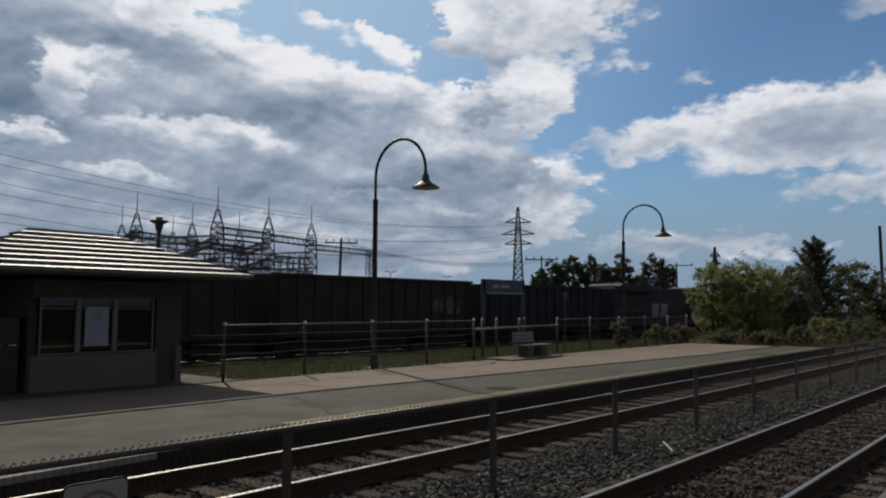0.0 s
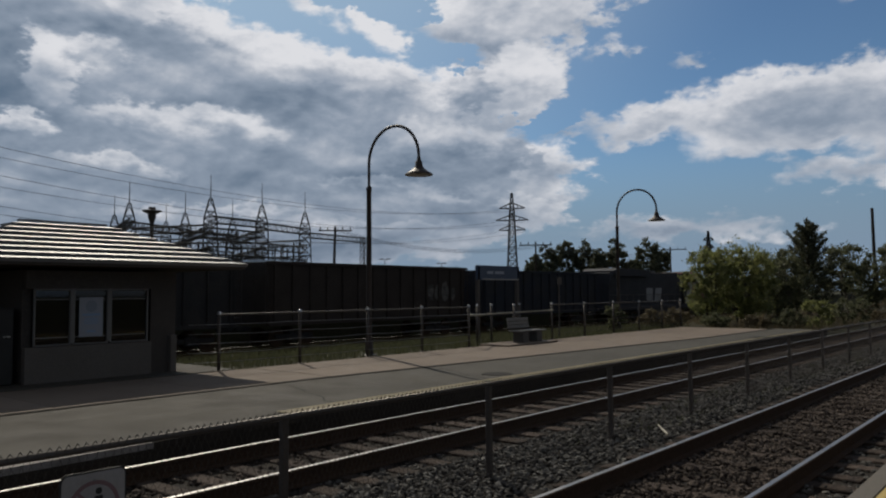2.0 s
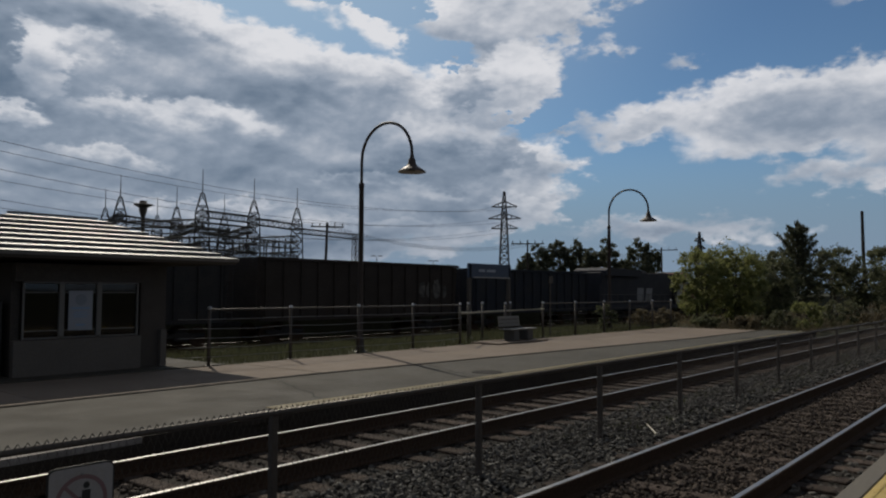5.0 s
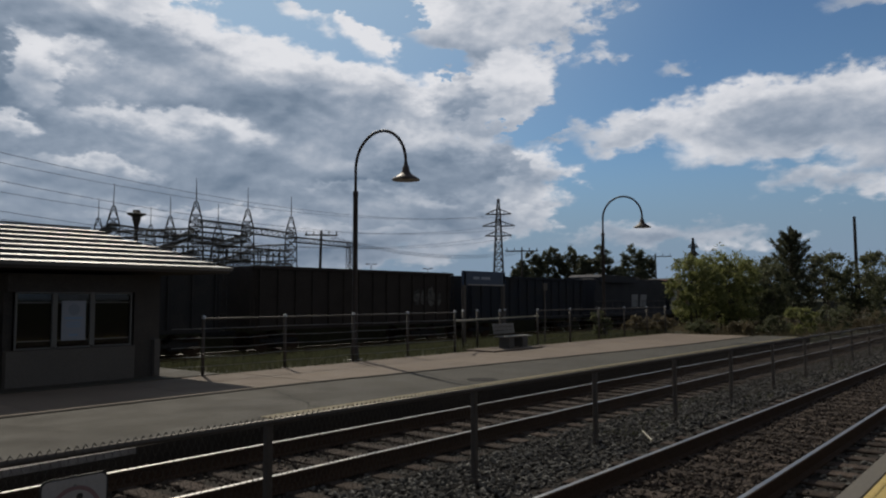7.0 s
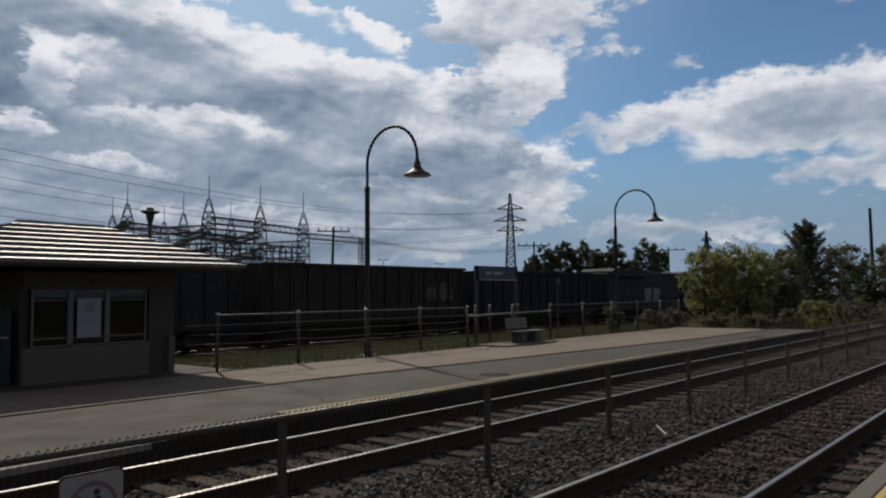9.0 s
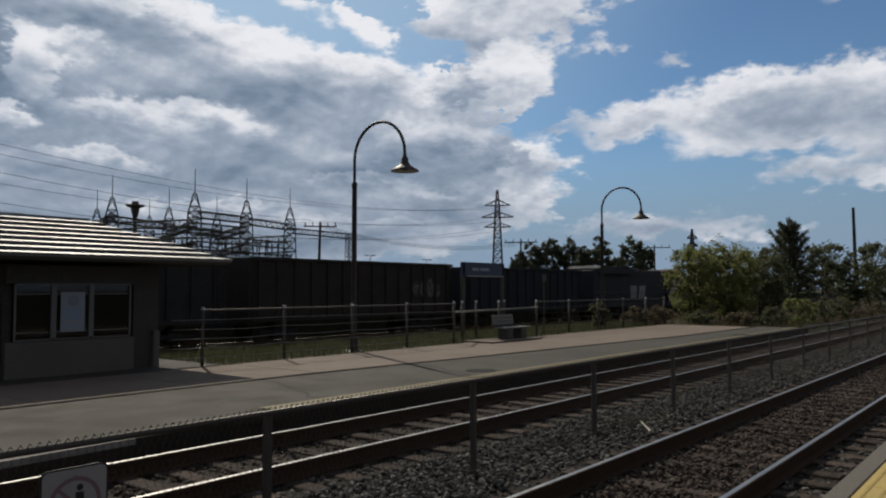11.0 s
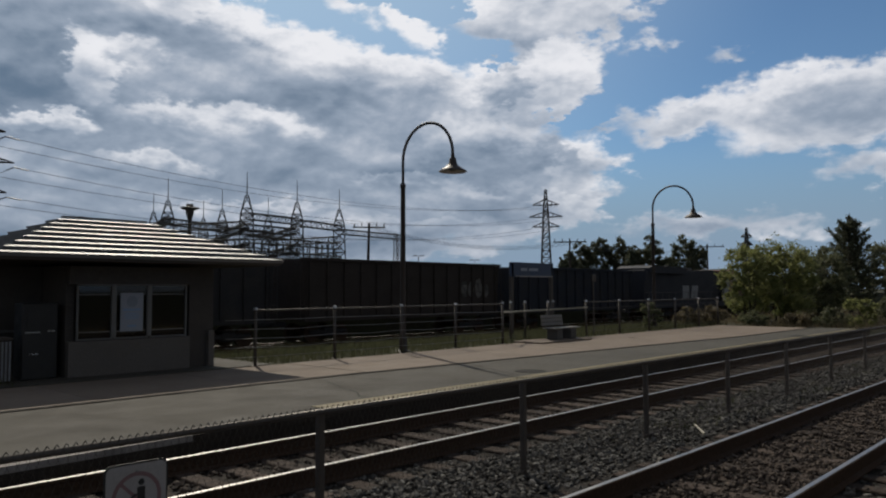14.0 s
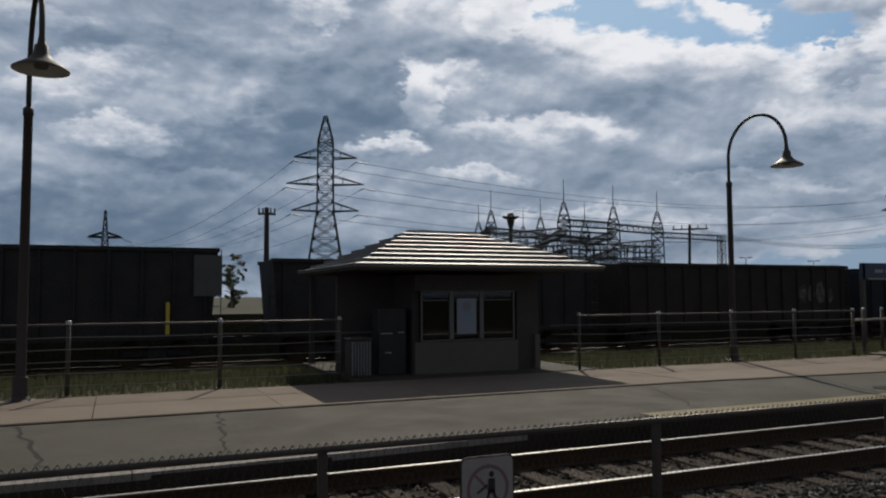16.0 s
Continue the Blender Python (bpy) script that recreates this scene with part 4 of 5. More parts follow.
# locomotive, cab towards the far end
loco = thing("locomotive", "black diesel locomotive with red cab and pale stripe", "locomotive", (LOCO_X0, TRAIN_Y, TRAIN_Z), "freight train")
bm = B()
box(bm, 11.2, 0, 1.05, 21.6, 3.0, 0.42, bevel=0.04)
part("frame", bm, "loco_black", loco)
bm = B()
prism(bm, ((0.9, 1.47), (17.2, 1.47), (17.2, 4.45), (8.3, 4.45), (8.1, 4.62), (2.2, 4.62), (0.9, 4.35)), -1.15, 1.15)
part("long_hood", bm, "loco_black", loco)
bm = B()
prism(bm, ((1.2, 4.10), (7.9, 4.10), (7.9, 4.70), (1.9, 4.78), (1.2, 4.55)), -1.5, 1.5)
rad = part("radiator", bm, "loco_black", loco, "wide flared radiator housing")
for k in range(3):
    bm = B()
    lathe(bm, (2.8 + 1.7 * k, 0, 4.72), ((0.7, 0.0), (0.7, 0.10), (0.6, 0.12), (0.001, 0.12)), 18)
    part("fan", bm, "steel_dark", rad)
bm = B()
box(bm, 10.8, 0, 4.45, 1.0, 0.9, 0.28, bevel=0.04)
part("exhaust", bm, "steel_dark", loco)
bm = B()
box(bm, 14.2, 0, 4.45, 2.2, 1.8, 0.12, bevel=0.03)
part("roof_hatch", bm, "loco_black", loco)
bm = B()
prism(bm, ((17.2, 1.47), (19.75, 1.47), (19.75, 4.1), (19.55, 4.62), (17.4, 4.72), (17.2, 4.6)), -1.5, 1.5)
cab = part("cab", bm, "loco_red", loco, "red cab")
bm = B()
prism(bm, ((17.25, 4.60), (19.6, 4.56), (19.5, 4.70), (17.4, 4.78)), -1.42, 1.42)
part("cab_roof", bm, "car_grey", cab, "pale cab roof")
for x0, x1 in ((17.75, 18.45), (18.6, 19.3)):
    bm = B()
    box(bm, (x0 + x1) / 2, -1.503, 3.45, x1 - x0, 0.02, 0.72)
    part("cab_window", bm, "glass", cab)
bm = B()
prism(bm, ((19.75, 1.47), (21.9, 1.47), (21.9, 3.15), (21.3, 3.45), (19.75, 3.62)), -1.2, 1.2)
part("nose", bm, "loco_red", loco, "red nose")
bm = B()
prism(bm, ((15.5, 1.5), (16.55, 1.5), (17.25, 3.5), (16.2, 3.5)), -1.512, -1.47)
part("stripe", bm, "loco_white", loco, "slanted pale stripe")
bm = B()
prism(bm, ((16.2, 3.46), (17.2, 3.46), (17.2, 3.72), (16.5, 3.72)), -1.512, -1.47)
part("stripe", bm, "loco_white", loco)
bm = B()
box(bm, 16.4, -1.3, 1.47, 1.8, 0.36, 2.4)
part("side_cabinet", bm, "loco_black", loco)
# plain pale blocks on the hood
for pts in (((7.8, 1.85), (9.1, 1.85), (9.1, 3.05), (7.8, 3.05)), ((9.4, 1.85), (10.7, 1.85), (11.0, 3.05), (9.7, 3.05))):
    bm = B()
    prism(bm, pts, -1.156, -1.14)
    part("pale_block", bm, "loco_white", loco, "pale painted block")
for k in range(14):
    xx = 1.0 + 1.2 * k
    if xx > 16:
        continue
    bm = B()
    rod(bm, (xx, -1.48, 1.45), (xx, -1.48, 2.45), 0.02, n=5)
    part("stanchion", bm, "car_grey", loco)
bm = B()
rod(bm, (0.5, -1.48, 2.43), (16.0, -1.48, 2.43), 0.02, n=5)
part("hand_rail", bm, "car_grey", loco)
bm = B()
prism(bm, ((8.2, 0.35), (13.6, 0.35), (13.8, 1.05), (8.0, 1.05)), -1.45, 1.45)
part("fuel_tank", bm, "loco_black", loco)
for bx in (4.2, 18.0):
    bogie(loco, bx - 0.9)
    bogie(loco, bx + 1.1)
for xx, s in ((0.1, -1), (22.3, 1)):
    bm = B()
    box(bm, xx, 0, 0.7, 0.9, 0.3, 0.3, bevel=0.04)
    part("coupler", bm, "car_black", loco)
bm = B()
box(bm, 0.55, -1.2, 1.0, 0.12, 0.3, 2.6)
box(bm, 0.75, -1.2, 3.4, 0.5, 0.6, 0.9)
part("rear_step", bm, "loco_black", loco)


loco.scale = (1.0, 1.0, 0.94)


# ---------------------------------------------------------------- lattice work
def lattice_mast(name, label, at, height, foot, head, bays, spike=0.0, r=0.08, neck=None, group="", turn=20.0, profile=None):
    """A four-legged lattice mast that tapers from foot to head, with cross braces and a spike."""
    t = thing(name, label, "mast", at, group, turn)

    def half(z):
        if profile:
            for (z0, h0), (z1, h1) in zip(profile, profile[1:]):
                if z0 <= z <= z1:
                    return h0 + (h1 - h0) * (z - z0) / (z1 - z0)
            return profile[-1][1]
        if neck and z > neck[0]:
            return neck[1] + (head - neck[1]) * (z - neck[0]) / (height - neck[0])
        top = neck[1] if neck else head
        lim = neck[0] if neck else height
        return foot + (top - foot) * z / lim

    zs = [height * k / bays for k in range(bays + 1)]
    if neck:
        zs = sorted(zs + [neck[0]])
    corner = ((1, 1), (-1, 1), (-1, -1), (1, -1))
    for a, b in corner:
        bm = B()
        tube(bm, [(a * half(z), b * half(z), z) for z in zs], r, 4)
        part("leg", bm, "lattice", t)
    bm = B()
    for i in range(4):
        (a, b), (c, d) = corner[i], corner[(i + 1) % 4]
        for z0, z1 in zip(zs, zs[1:]):
            rod(bm, (a * half(z0), b * half(z0), z0), (c * half(z1), d * half(z1), z1), r * 0.48, n=4, caps=False)
            rod(bm, (c * half(z0), d * half(z0), z0), (a * half(z1), b * half(z1), z1), r * 0.48, n=4, caps=False)
            rod(bm, (a * half(z1), b * half(z1), z1), (c * half(z1), d * half(z1), z1), r * 0.48, n=4, caps=False)
    part("bracing", bm, "lattice", t)
    if spike:
        bm = B()
        rod(bm, (0, 0, height - 0.1), (0, 0, height + spike), r * 1.1, r * 0.5, n=6)
        part("spike", bm, "lattice", t)
    return t


def polar(bearing, dist):
    return dist * math.cos(radians(bearing)), dist * math.sin(radians(bearing))


GROUND_Z = 1.15
MASTS = ((63.95, 133), (63.0, 115), (60.55, 142), (59.25, 126), (57.5, 106), (55.95, 134), (53.85, 113), (50.7, 122))
for b, dist in MASTS:
    mx, my = polar(b, dist)
    lattice_mast("substation_mast", "grey lattice mast of the electrical substation", (mx, my, GROUND_Z), 13.7, 1.15, 0.20, 8, 3.3, 0.08,
                 (11.0, 0.85), "substation masts", b - 90)


def lattice_beam(p, q, depth, label="grey lattice beam between substation masts", r=0.075):
    """A square lattice beam from p to q."""
    t = thing("lattice_beam", label, "beam", p, "substation beams")
    v = Vector(q) - Vector(p)
    n = max(3, int(v.length / (depth * 1.5)))
    side = Vector((-v.y, v.x, 0)).normalized() * depth * 0.5
    up = Vector((0, 0, depth))
    cs = (side, -side, side + up, -side + up)
    bm = B()
    for c in cs:
        rod(bm, c, v + c, r, n=4, caps=False)
    part("chords", bm, "lattice", t)
    bm = B()
    for k in range(n):
        a, b = v * (k / n), v * ((k + 1) / n)
        for m, o in ((0, 2), (1, 3), (0, 1), (2, 3)):
            rod(bm, a + cs[m], b + cs[o], r * 0.48, n=4, caps=False)
            rod(bm, b + cs[m], b + cs[o], r * 0.48, n=4, caps=False)
    part("diagonals", bm, "lattice", t)
    return t


def mast_pt(i, z):
    x, y = polar(*MASTS[i])
    return (x, y, z)


for i, j, z in ((4, 6, 11.6), (6, 7, 11.4), (1, 3, 11.4), (3, 5, 11.2), (4, 3, 10.2), (6, 5, 10.4), (0, 2, 11.2), (1, 4, 10.4), (2, 5, 10.8), (4, 6, 8.4), (6, 7, 8.4), (3, 5, 8.2), (7, 5, 9.6), (4, 6, 10.0), (0, 1, 11.6), (2, 3, 9.6), (1, 3, 8.6), (4, 6, 6.4), (6, 7, 6.4), (5, 7, 7.0), (3, 4, 7.4), (5, 6, 7.6), (1, 4, 8.0)):
    lattice_beam(mast_pt(i, z), mast_pt(j, z), 0.9)
bx, by = polar(46.3, 134)
lattice_beam(mast_pt(7, 10.9), (bx, by, 10.9), 0.8)
lattice_mast("substation_gantry_leg", "grey lattice gantry leg of the substation", (bx, by, GROUND_Z), 10.6, 0.55, 0.45, 9, 0, 0.07, None, "substation masts", 10)
# bus bars and insulators between the masts
for i, j, z in ((4, 6, 7.4), (6, 7, 7.4), (3, 5, 7.0), (1, 4, 7.6), (5, 7, 8.6)):
    a, b = Vector(mast_pt(i, z)), Vector(mast_pt(j, z))
    t = thing("bus_bar", "thin bus bar with insulators in the substation", "bus bar", a, "substation bus bars")
    bm = B()
    rod(bm, (0, 0, 0), b - a, 0.05, n=5)
    part("bar", bm, "lattice", t)
    for k in range(1, 7):
        p = (b - a) * (k / 7)
        bm = B()
        rod(bm, p + Vector((0, 0, 0.0)), p + Vector((0, 0, 1.5)), 0.11, n=6)
        part("insulator", bm, "lattice", t)
        bm = B()
        rod(bm, p, p + Vector((0, 0, -3.0)), 0.09, n=5)
        part("support", bm, "lattice", t)
# flared light mast
fx, fy = polar(61.5, 120)
t = thing("flared_mast", "dark mast with a flared round head", "mast", (fx, fy, GROUND_Z))
bm = B()
lathe(bm, (0, 0, 0), ((0.36, 0), (0.28, 9.3), (0.32, 11.5), (0.58, 12.4), (0.62, 12.9)), 12)
part("shaft", bm, "steel_dark", t)
bm = B()
lathe(bm, (0, 0, 0), ((0.65, 12.85), (1.4, 13.2), (1.4, 13.33), (0.55, 13.45), (0.5, 13.85), (0.001, 13.85)), 14)
part("head", bm, "steel_dark", t)


def pylon(bearing, dist, height, foot, arms, bend, turn, label, profile=None):
    x, y = polar(bearing, dist)
    k = height / 37.0
    t = lattice_mast("pylon", label, (x, y, GROUND_Z), height, foot, 0.25 * k, 15, 0, 0.17 * max(0.9, dist / 220), bend, "power pylons", turn, profile)
    t["category"] = "pylon"
    w = bend[1]
    for z, reach in arms:
        for s in (-1, 1):
            bm = B()
            for o in (-w, w):
                rod(bm, (s * w * 0.8, o * 0.8, z), (s * reach, 0, z + 0.2), 0.16 * max(0.8, dist / 220), n=4, caps=False)
                rod(bm, (s * w * 0.8, o * 0.8, z + 1.9 * k), (s * reach, 0, z + 0.2), 0.12 * max(0.8, dist / 220), n=4, caps=False)
                for f in (0.35, 0.7):
                    p = Vector((s * w * 0.8, o * 0.8, z)).lerp(Vector((s * reach, 0, z + 0.2)), f)
                    q = Vector((s * w * 0.8, o * 0.8, z + 1.9 * k)).lerp(Vector((s * reach, 0, z + 0.2)), f)
                    rod(bm, p, q, 0.06 * max(0.8, dist / 220), n=4, caps=False)
            part("cross_arm", bm, "lattice", t)
    return t


PYA = polar(75.6, 150)
PYC = polar(35.0, 290)
PYE = polar(90.9, 360)
PYD = polar(20.8, 560)
ARMS_A = ((28.2, 6.2), (22.9, 7.6), (17.6, 6.6))
LINE_TURN = 62.0
pylon(75.6, 150, 36.7, 4.2, ARMS_A, (31.0, 1.5), -14.0, "tall grey lattice power pylon with three cross arms",
      ((0.0, 4.4), (9.6, 2.9), (17.8, 1.6), (31.4, 1.5), (36.7, 0.28)))
pylon(35.0, 290, 39.0, 2.2, ((33.0, 5.0), (28.4, 6.3), (24.6, 5.2)), (30.0, 0.95), -60.0, "grey lattice power pylon in the distance")
pylon(90.9, 360, 39.0, 3.0, ((27.5, 6.5), (27.0, 7.0)), (19.0, 1.6), 0.0, "faint lattice power pylon far away")
pylon(20.8, 560, 43.0, 3.0, ((36.5, 3.6), (31.0, 4.2), (26.0, 3.6)), (22.0, 1.8), -50.0, "faint lattice power pylon far away")


def cable(p, q, sag, r, name="power_line", label="thin sagging overhead power line", group="power lines"):
    p, q = Vector(p), Vector(q)
    bm = B()
    n = 24
    tube(bm, [p.lerp(q, k / n) - Vector((0, 0, sag * 4 * (k / n) * (1 - k / n))) for k in range(n + 1)], r, 4)
    ob = part(name, bm, "wire", None, label)
    return tagged(ob, label, "power line", group)


def tip(centre, turn, reach, z):
    return (centre[0] + math.cos(radians(turn)) * reach, centre[1] + math.sin(radians(turn)) * reach, z + GROUND_Z)


for z, reach in ARMS_A:
    for s in (-1, 1):
        a = tip(PYA, -14.0, s * reach, z - 0.6)
        zc = {28.2: 33.0, 22.9: 28.4, 17.6: 24.6}[z]
        rc = {28.2: 5.0, 22.9: 6.3, 17.6: 5.2}[z]
        cable(a, tip(PYC, -60.0, s * rc, zc - 0.5), 6.0, 0.045)
        cable(a, tip(PYE, 0.0, s * 6.5, 27.0), 9.0, 0.045)
        # strain insulators, pale strings at the arm ends
        for q in (Vector(tip(PYC, -60.0, s * rc, zc - 0.5)), Vector(tip(PYE, 0.0, s * 6.5, 27.0))):
            v = (q - Vector(a)).normalized()
            bm = B()
            rod(bm, Vector(a), Vector(a) + v * 2.4 - Vector((0, 0, 0.35)), 0.11, n=6)
            ob = part("insulator_string", bm, "insulator", None)
            tagged(ob, "pale insulator string on the power pylon arm", "insulator", "insulator strings")


def utility_pole(bearing, dist, height, arm, turn=0.0, lean=0.0, radius=0.16, arms=1):
    x, y = polar(bearing, dist)
    t = thing("utility_pole", "weathered wooden utility pole with a cross arm" if arm else "plain dark wooden pole", "pole", (x, y, GROUND_Z), "utility poles", turn)
    bm = B()
    rod(bm, (0, 0, 0), (lean, 0, height), radius, radius * 0.7, n=8)
    part("pole", bm, "pole_wood", t)
    for k in range(arms if arm else 0):
        bm = B()
        box(bm, lean, 0, height - 0.6 - 1.1 * k, arm * 2, 0.14, 0.16)
        ca = part("cross_arm", bm, "pole_wood", t)
        for o in (-0.9, -0.45, 0.45, 0.9):
            bm = B()
            rod(bm, (lean + o * arm, 0, height - 0.45 - 1.1 * k), (lean + o * arm, 0, height - 0.05 - 1.1 * k), 0.07, n=6)
            part("insulator", bm, "steel_dark", ca)
    return t


utility_pole(48.6, 92, 8.9, 2.0, -40, 0.25, 0.2)
utility_pole(33.24, 110, 8.1, 2.4, -55, 0.0, 0.15)
utility_pole(23.44, 150, 9.2, 3.0, -66, 0.0, 0.2)
utility_pole(10.4, 75, 7.8, 0, 0, -0.35, 0.17)
utility_pole(80.0, 62, 7.95, 0.7, 0, 0.0, 0.26)
utility_pole(39.08, 140, 5.6, 1.0, -40, -0.5, 0.14)


def lot_lamp(bearing, dist, height):
    x, y = polar(bearing, dist)
    t = thing("lot_lamp", "tall pole lamp with two flat heads beyond the railway", "lamp", (x, y, GROUND_Z), "lot lamps", bearing - 90)
    bm = B()
    rod(bm, (0, 0, 0), (0, 0, height), 0.10, 0.07, n=8)
    part("pole", bm, "steel_dark", t)
    for s in (-1, 1):
        bm = B()
        box(bm, s * 0.65, 0, height - 0.05, 0.9, 0.5, 0.16, bevel=0.03)
        part("lamp_head", bm, "steel_dark", t)


lot_lamp(44.7, 150, 7.5)
lot_lamp(40.4, 165, 7.2)
a, b = Vector((*polar(33.24, 110), 8.6)), Vector((*polar(23.44, 150), 9.5))
for o in (-1.4, 0, 1.4):
    cable(a + Vector((0, 0, 0.2 * o)), b + Vector((0, 0, 0.2 * o)), 1.2, 0.02)
    cable(Vector((*polar(48.6, 92), 9.7 + 0.1 * o)), a + Vector((0, 0, 0.15 * o)), 1.6, 0.02)


# ---------------------------------------------------------------- trees and bushes
def tree(name, label, at, height, spread, mat, clumps, leaves, size, base=0.2, pointed=False, stems=1, seed=1, category="tree"):
    """Tapered trunk with limbs, and a crown of leaf clumps with gaps and an uneven outline."""
    rng = random.Random(seed)
    t = thing(name, label, category, at)
    bm = B()
    tips = []
    for s in range(stems):
        ox, oy = (rng.uniform(-0.5, 0.5) * spread * 0.5, rng.uniform(-0.5, 0.5) * spread * 0.5) if stems > 1 else (0, 0)
        hh = height * (0.93 if pointed else rng.uniform(0.6, 0.78))
        lean = Vector((rng.uniform(-0.1, 0.1) * hh, rng.uniform(-0.1, 0.1) * hh, hh)) if not pointed else Vector((0, 0, hh))
        r0 = 0.022 * height / math.sqrt(stems) + 0.02
        pts = [Vector((ox, oy, -0.1)) + lean * f for f in (0, 0.25, 0.5, 0.75, 1.0)]
        tube(bm, pts, [r0, r0 * 0.8, r0 * 0.6, r0 * 0.4, r0 * 0.15], 7)
        for k in range(10):
            f = rng.uniform(0.25, 0.95)
            p = Vector((ox, oy, 0)) + lean * f
            a = rng.uniform(0, 6.283)
            ln = spread * (0.9 * (1 - f) + 0.2 if pointed else rng.uniform(0.45, 0.85)) 
            q = p + Vector((math.cos(a) * ln, math.sin(a) * ln, ln * (0.15 if pointed else rng.uniform(0.2, 0.7))))
            tube(bm, [p, p.lerp(q, 0.5) + Vector((0, 0, 0.08 * ln)), q], [r0 * 0.35, r0 * 0.22, r0 * 0.06], 5)
    part("trunk", bm, "bark", t)
    verts, faces = [], []
    for c in range(clumps):
        while True:
            u = Vector((rng.uniform(-1, 1), rng.uniform(-1, 1), rng.uniform(-1, 1)))
            if 0.35 < u.length < 1:
                break
        h0 = base * height
        if pointed:
            f = rng.random() ** 1.3
            rad = spread * (1 - f) ** 0.9 + 0.08 * spread
            a = rng.uniform(0, 6.283)
            rr = rad * rng.uniform(0.3, 1.0)
            centre = Vector((math.cos(a) * rr, math.sin(a) * rr, h0 + (height - h0) * f))
            cr = spread * 0.13 * (1.35 - f)
        else:
            centre = Vector((u.x * spread, u.y * spread, h0 + (height - h0) * 0.5 * (1 + u.z)))
            centre.z += rng.uniform(-0.05, 0.07) * height
            cr = spread * rng.choice((0.09, 0.12, 0.16, 0.20, 0.26))
        for _ in range(leaves):
            d = Vector((rng.gauss(0, 1), rng.gauss(0, 1), rng.gauss(0, 0.8)))
            d = d.normalized() * cr * rng.random() ** 0.7 * rng.choice((1.0, 1.0, 1.0, 1.5))
            p = centre + d
            if p.z < 0.02:
                p.z = rng.uniform(0.02, 0.3)
            n = Vector((rng.uniform(-1, 1), rng.uniform(-1, 1), rng.uniform(-0.2, 1))).normalized()
            e = n.orthogonal().normalized()
            e.rotate(Matrix.Rotation(rng.uniform(0, 6.283), 3, n))
            g = n.cross(e)
            sz = size * rng.uniform(0.6, 1.3)
            k = len(verts)
            verts += [tuple(p - e * sz), tuple(p + g * sz * 0.45), tuple(p + e * sz), tuple(p - g * sz * 0.45)]
            faces.append((k, k + 1, k + 2, k + 3))
    me = bpy.data.meshes.new("crown")
    me.from_pydata(verts, [], faces)
    me.materials.append(M[mat])
    ob = new("crown", me)
    ob.parent = t
    return t


def conifer(label, at, height, spread, mat, seed):
    """An open conifer: a straight stem, limbs that sweep upwards, and needle sprays along them."""
    rng = random.Random(seed)
    t = thing("fir_tree", label, "tree", at)
    bm = B()
    r0 = 0.022 * height
    tube(bm, [(0, 0, -0.1), (0.05, 0, height * 0.5), (0, 0.04, height)], [r0, r0 * 0.6, r0 * 0.08], 7)
    verts, faces = [], []

    def spray(p, d, n, wide, size):
        for _ in range(n):
            q = p + Vector((rng.gauss(0, wide), rng.gauss(0, wide), rng.gauss(0, wide * 0.8)))
            e = (d + Vector((rng.uniform(-0.8, 0.8), rng.uniform(-0.8, 0.8), rng.uniform(-0.5, 0.8)))).normalized()
            g = e.orthogonal().normalized()
            g.rotate(Matrix.Rotation(rng.uniform(0, 6.283), 3, e))
            sz = size * rng.uniform(0.6, 1.3)
            k = len(verts)
            verts.extend([tuple(q - e * sz), tuple(q + g * sz * 0.3), tuple(q + e * sz), tuple(q - g * sz * 0.3)])
            faces.append((k, k + 1, k + 2, k + 3))

    for k in range(64):
        f = 0.10 + 0.86 * (k + rng.random()) / 64
        a = k * 2.4 + rng.uniform(-0.4, 0.4)
        ln = spread * (1.12 * (1 - f) ** 0.62 + 0.12) * rng.uniform(0.65, 1.15)
        rise = 0.25 + 0.75 * f
        p = Vector((0, 0, height * f * 0.93))
        d = Vector((math.cos(a), math.sin(a), rise))
        q = p + d * ln * 0.85
        mid = p.lerp(q, 0.5) - Vector((0, 0, 0.10 * ln))
        tube(bm, [p, mid, q], [r0 * 0.28, r0 * 0.18, r0 * 0.05], 5)
        for m in range(9):
            u = 0.2 + 0.8 * m / 8
            c = p.lerp(mid, u * 2) if u < 0.5 else mid.lerp(q, u * 2 - 1)
            spray(c, d.normalized(), 26, 0.15 * (1.15 - 0.6 * u), 0.11)
    spray(Vector((0, 0, height * 0.97)), Vector((0, 0, 1)), 40, 0.10, 0.12)
    part("trunk", bm, "bark", t)
    me = bpy.data.meshes.new("crown")
    me.from_pydata(verts, [], faces)
    me.materials.append(M[mat])
    ob = new("crown", me)
    ob.parent = t


def at_bearing(bearing, dist, z=None):
    x, y = polar(bearing, dist)
    return (x, y, land(x, y) - 0.02 if z is None else z)


# bright bushes past the end of the platform
tree("bush", "olive green leafy bush past the platform end", at_bearing(20.6, 48), 4.7, 1.7, "leaf_bright", 130, 130, 0.075, 0.05, False, 5, 11, "bush")
tree("bush", "bright green leafy bush past the platform end", at_bearing(18.6, 50), 5.1, 2.0, "leaf_bright", 160, 130, 0.08, 0.05, False, 5, 12, "bush")
# shadowed bush: the darker leaf colour stands in for its shade
tree("bush", "green leafy bush behind the platform, shade put into its leaf colour", at_bearing(16.2, 54), 4.6, 2.0, "leaf_dark", 120, 120, 0.085, 0.05, False, 4, 13, "bush")
conifer("tall dark conifer with upswept limbs behind the bushes", at_bearing(14.4, 64), 7.6, 2.7, "leaf_fir", 14)
tree("tree", "dark green tree under the conifer", at_bearing(15.4, 66), 5.3, 2.3, "leaf_dark", 70, 110, 0.12, 0.05, False, 2, 71)
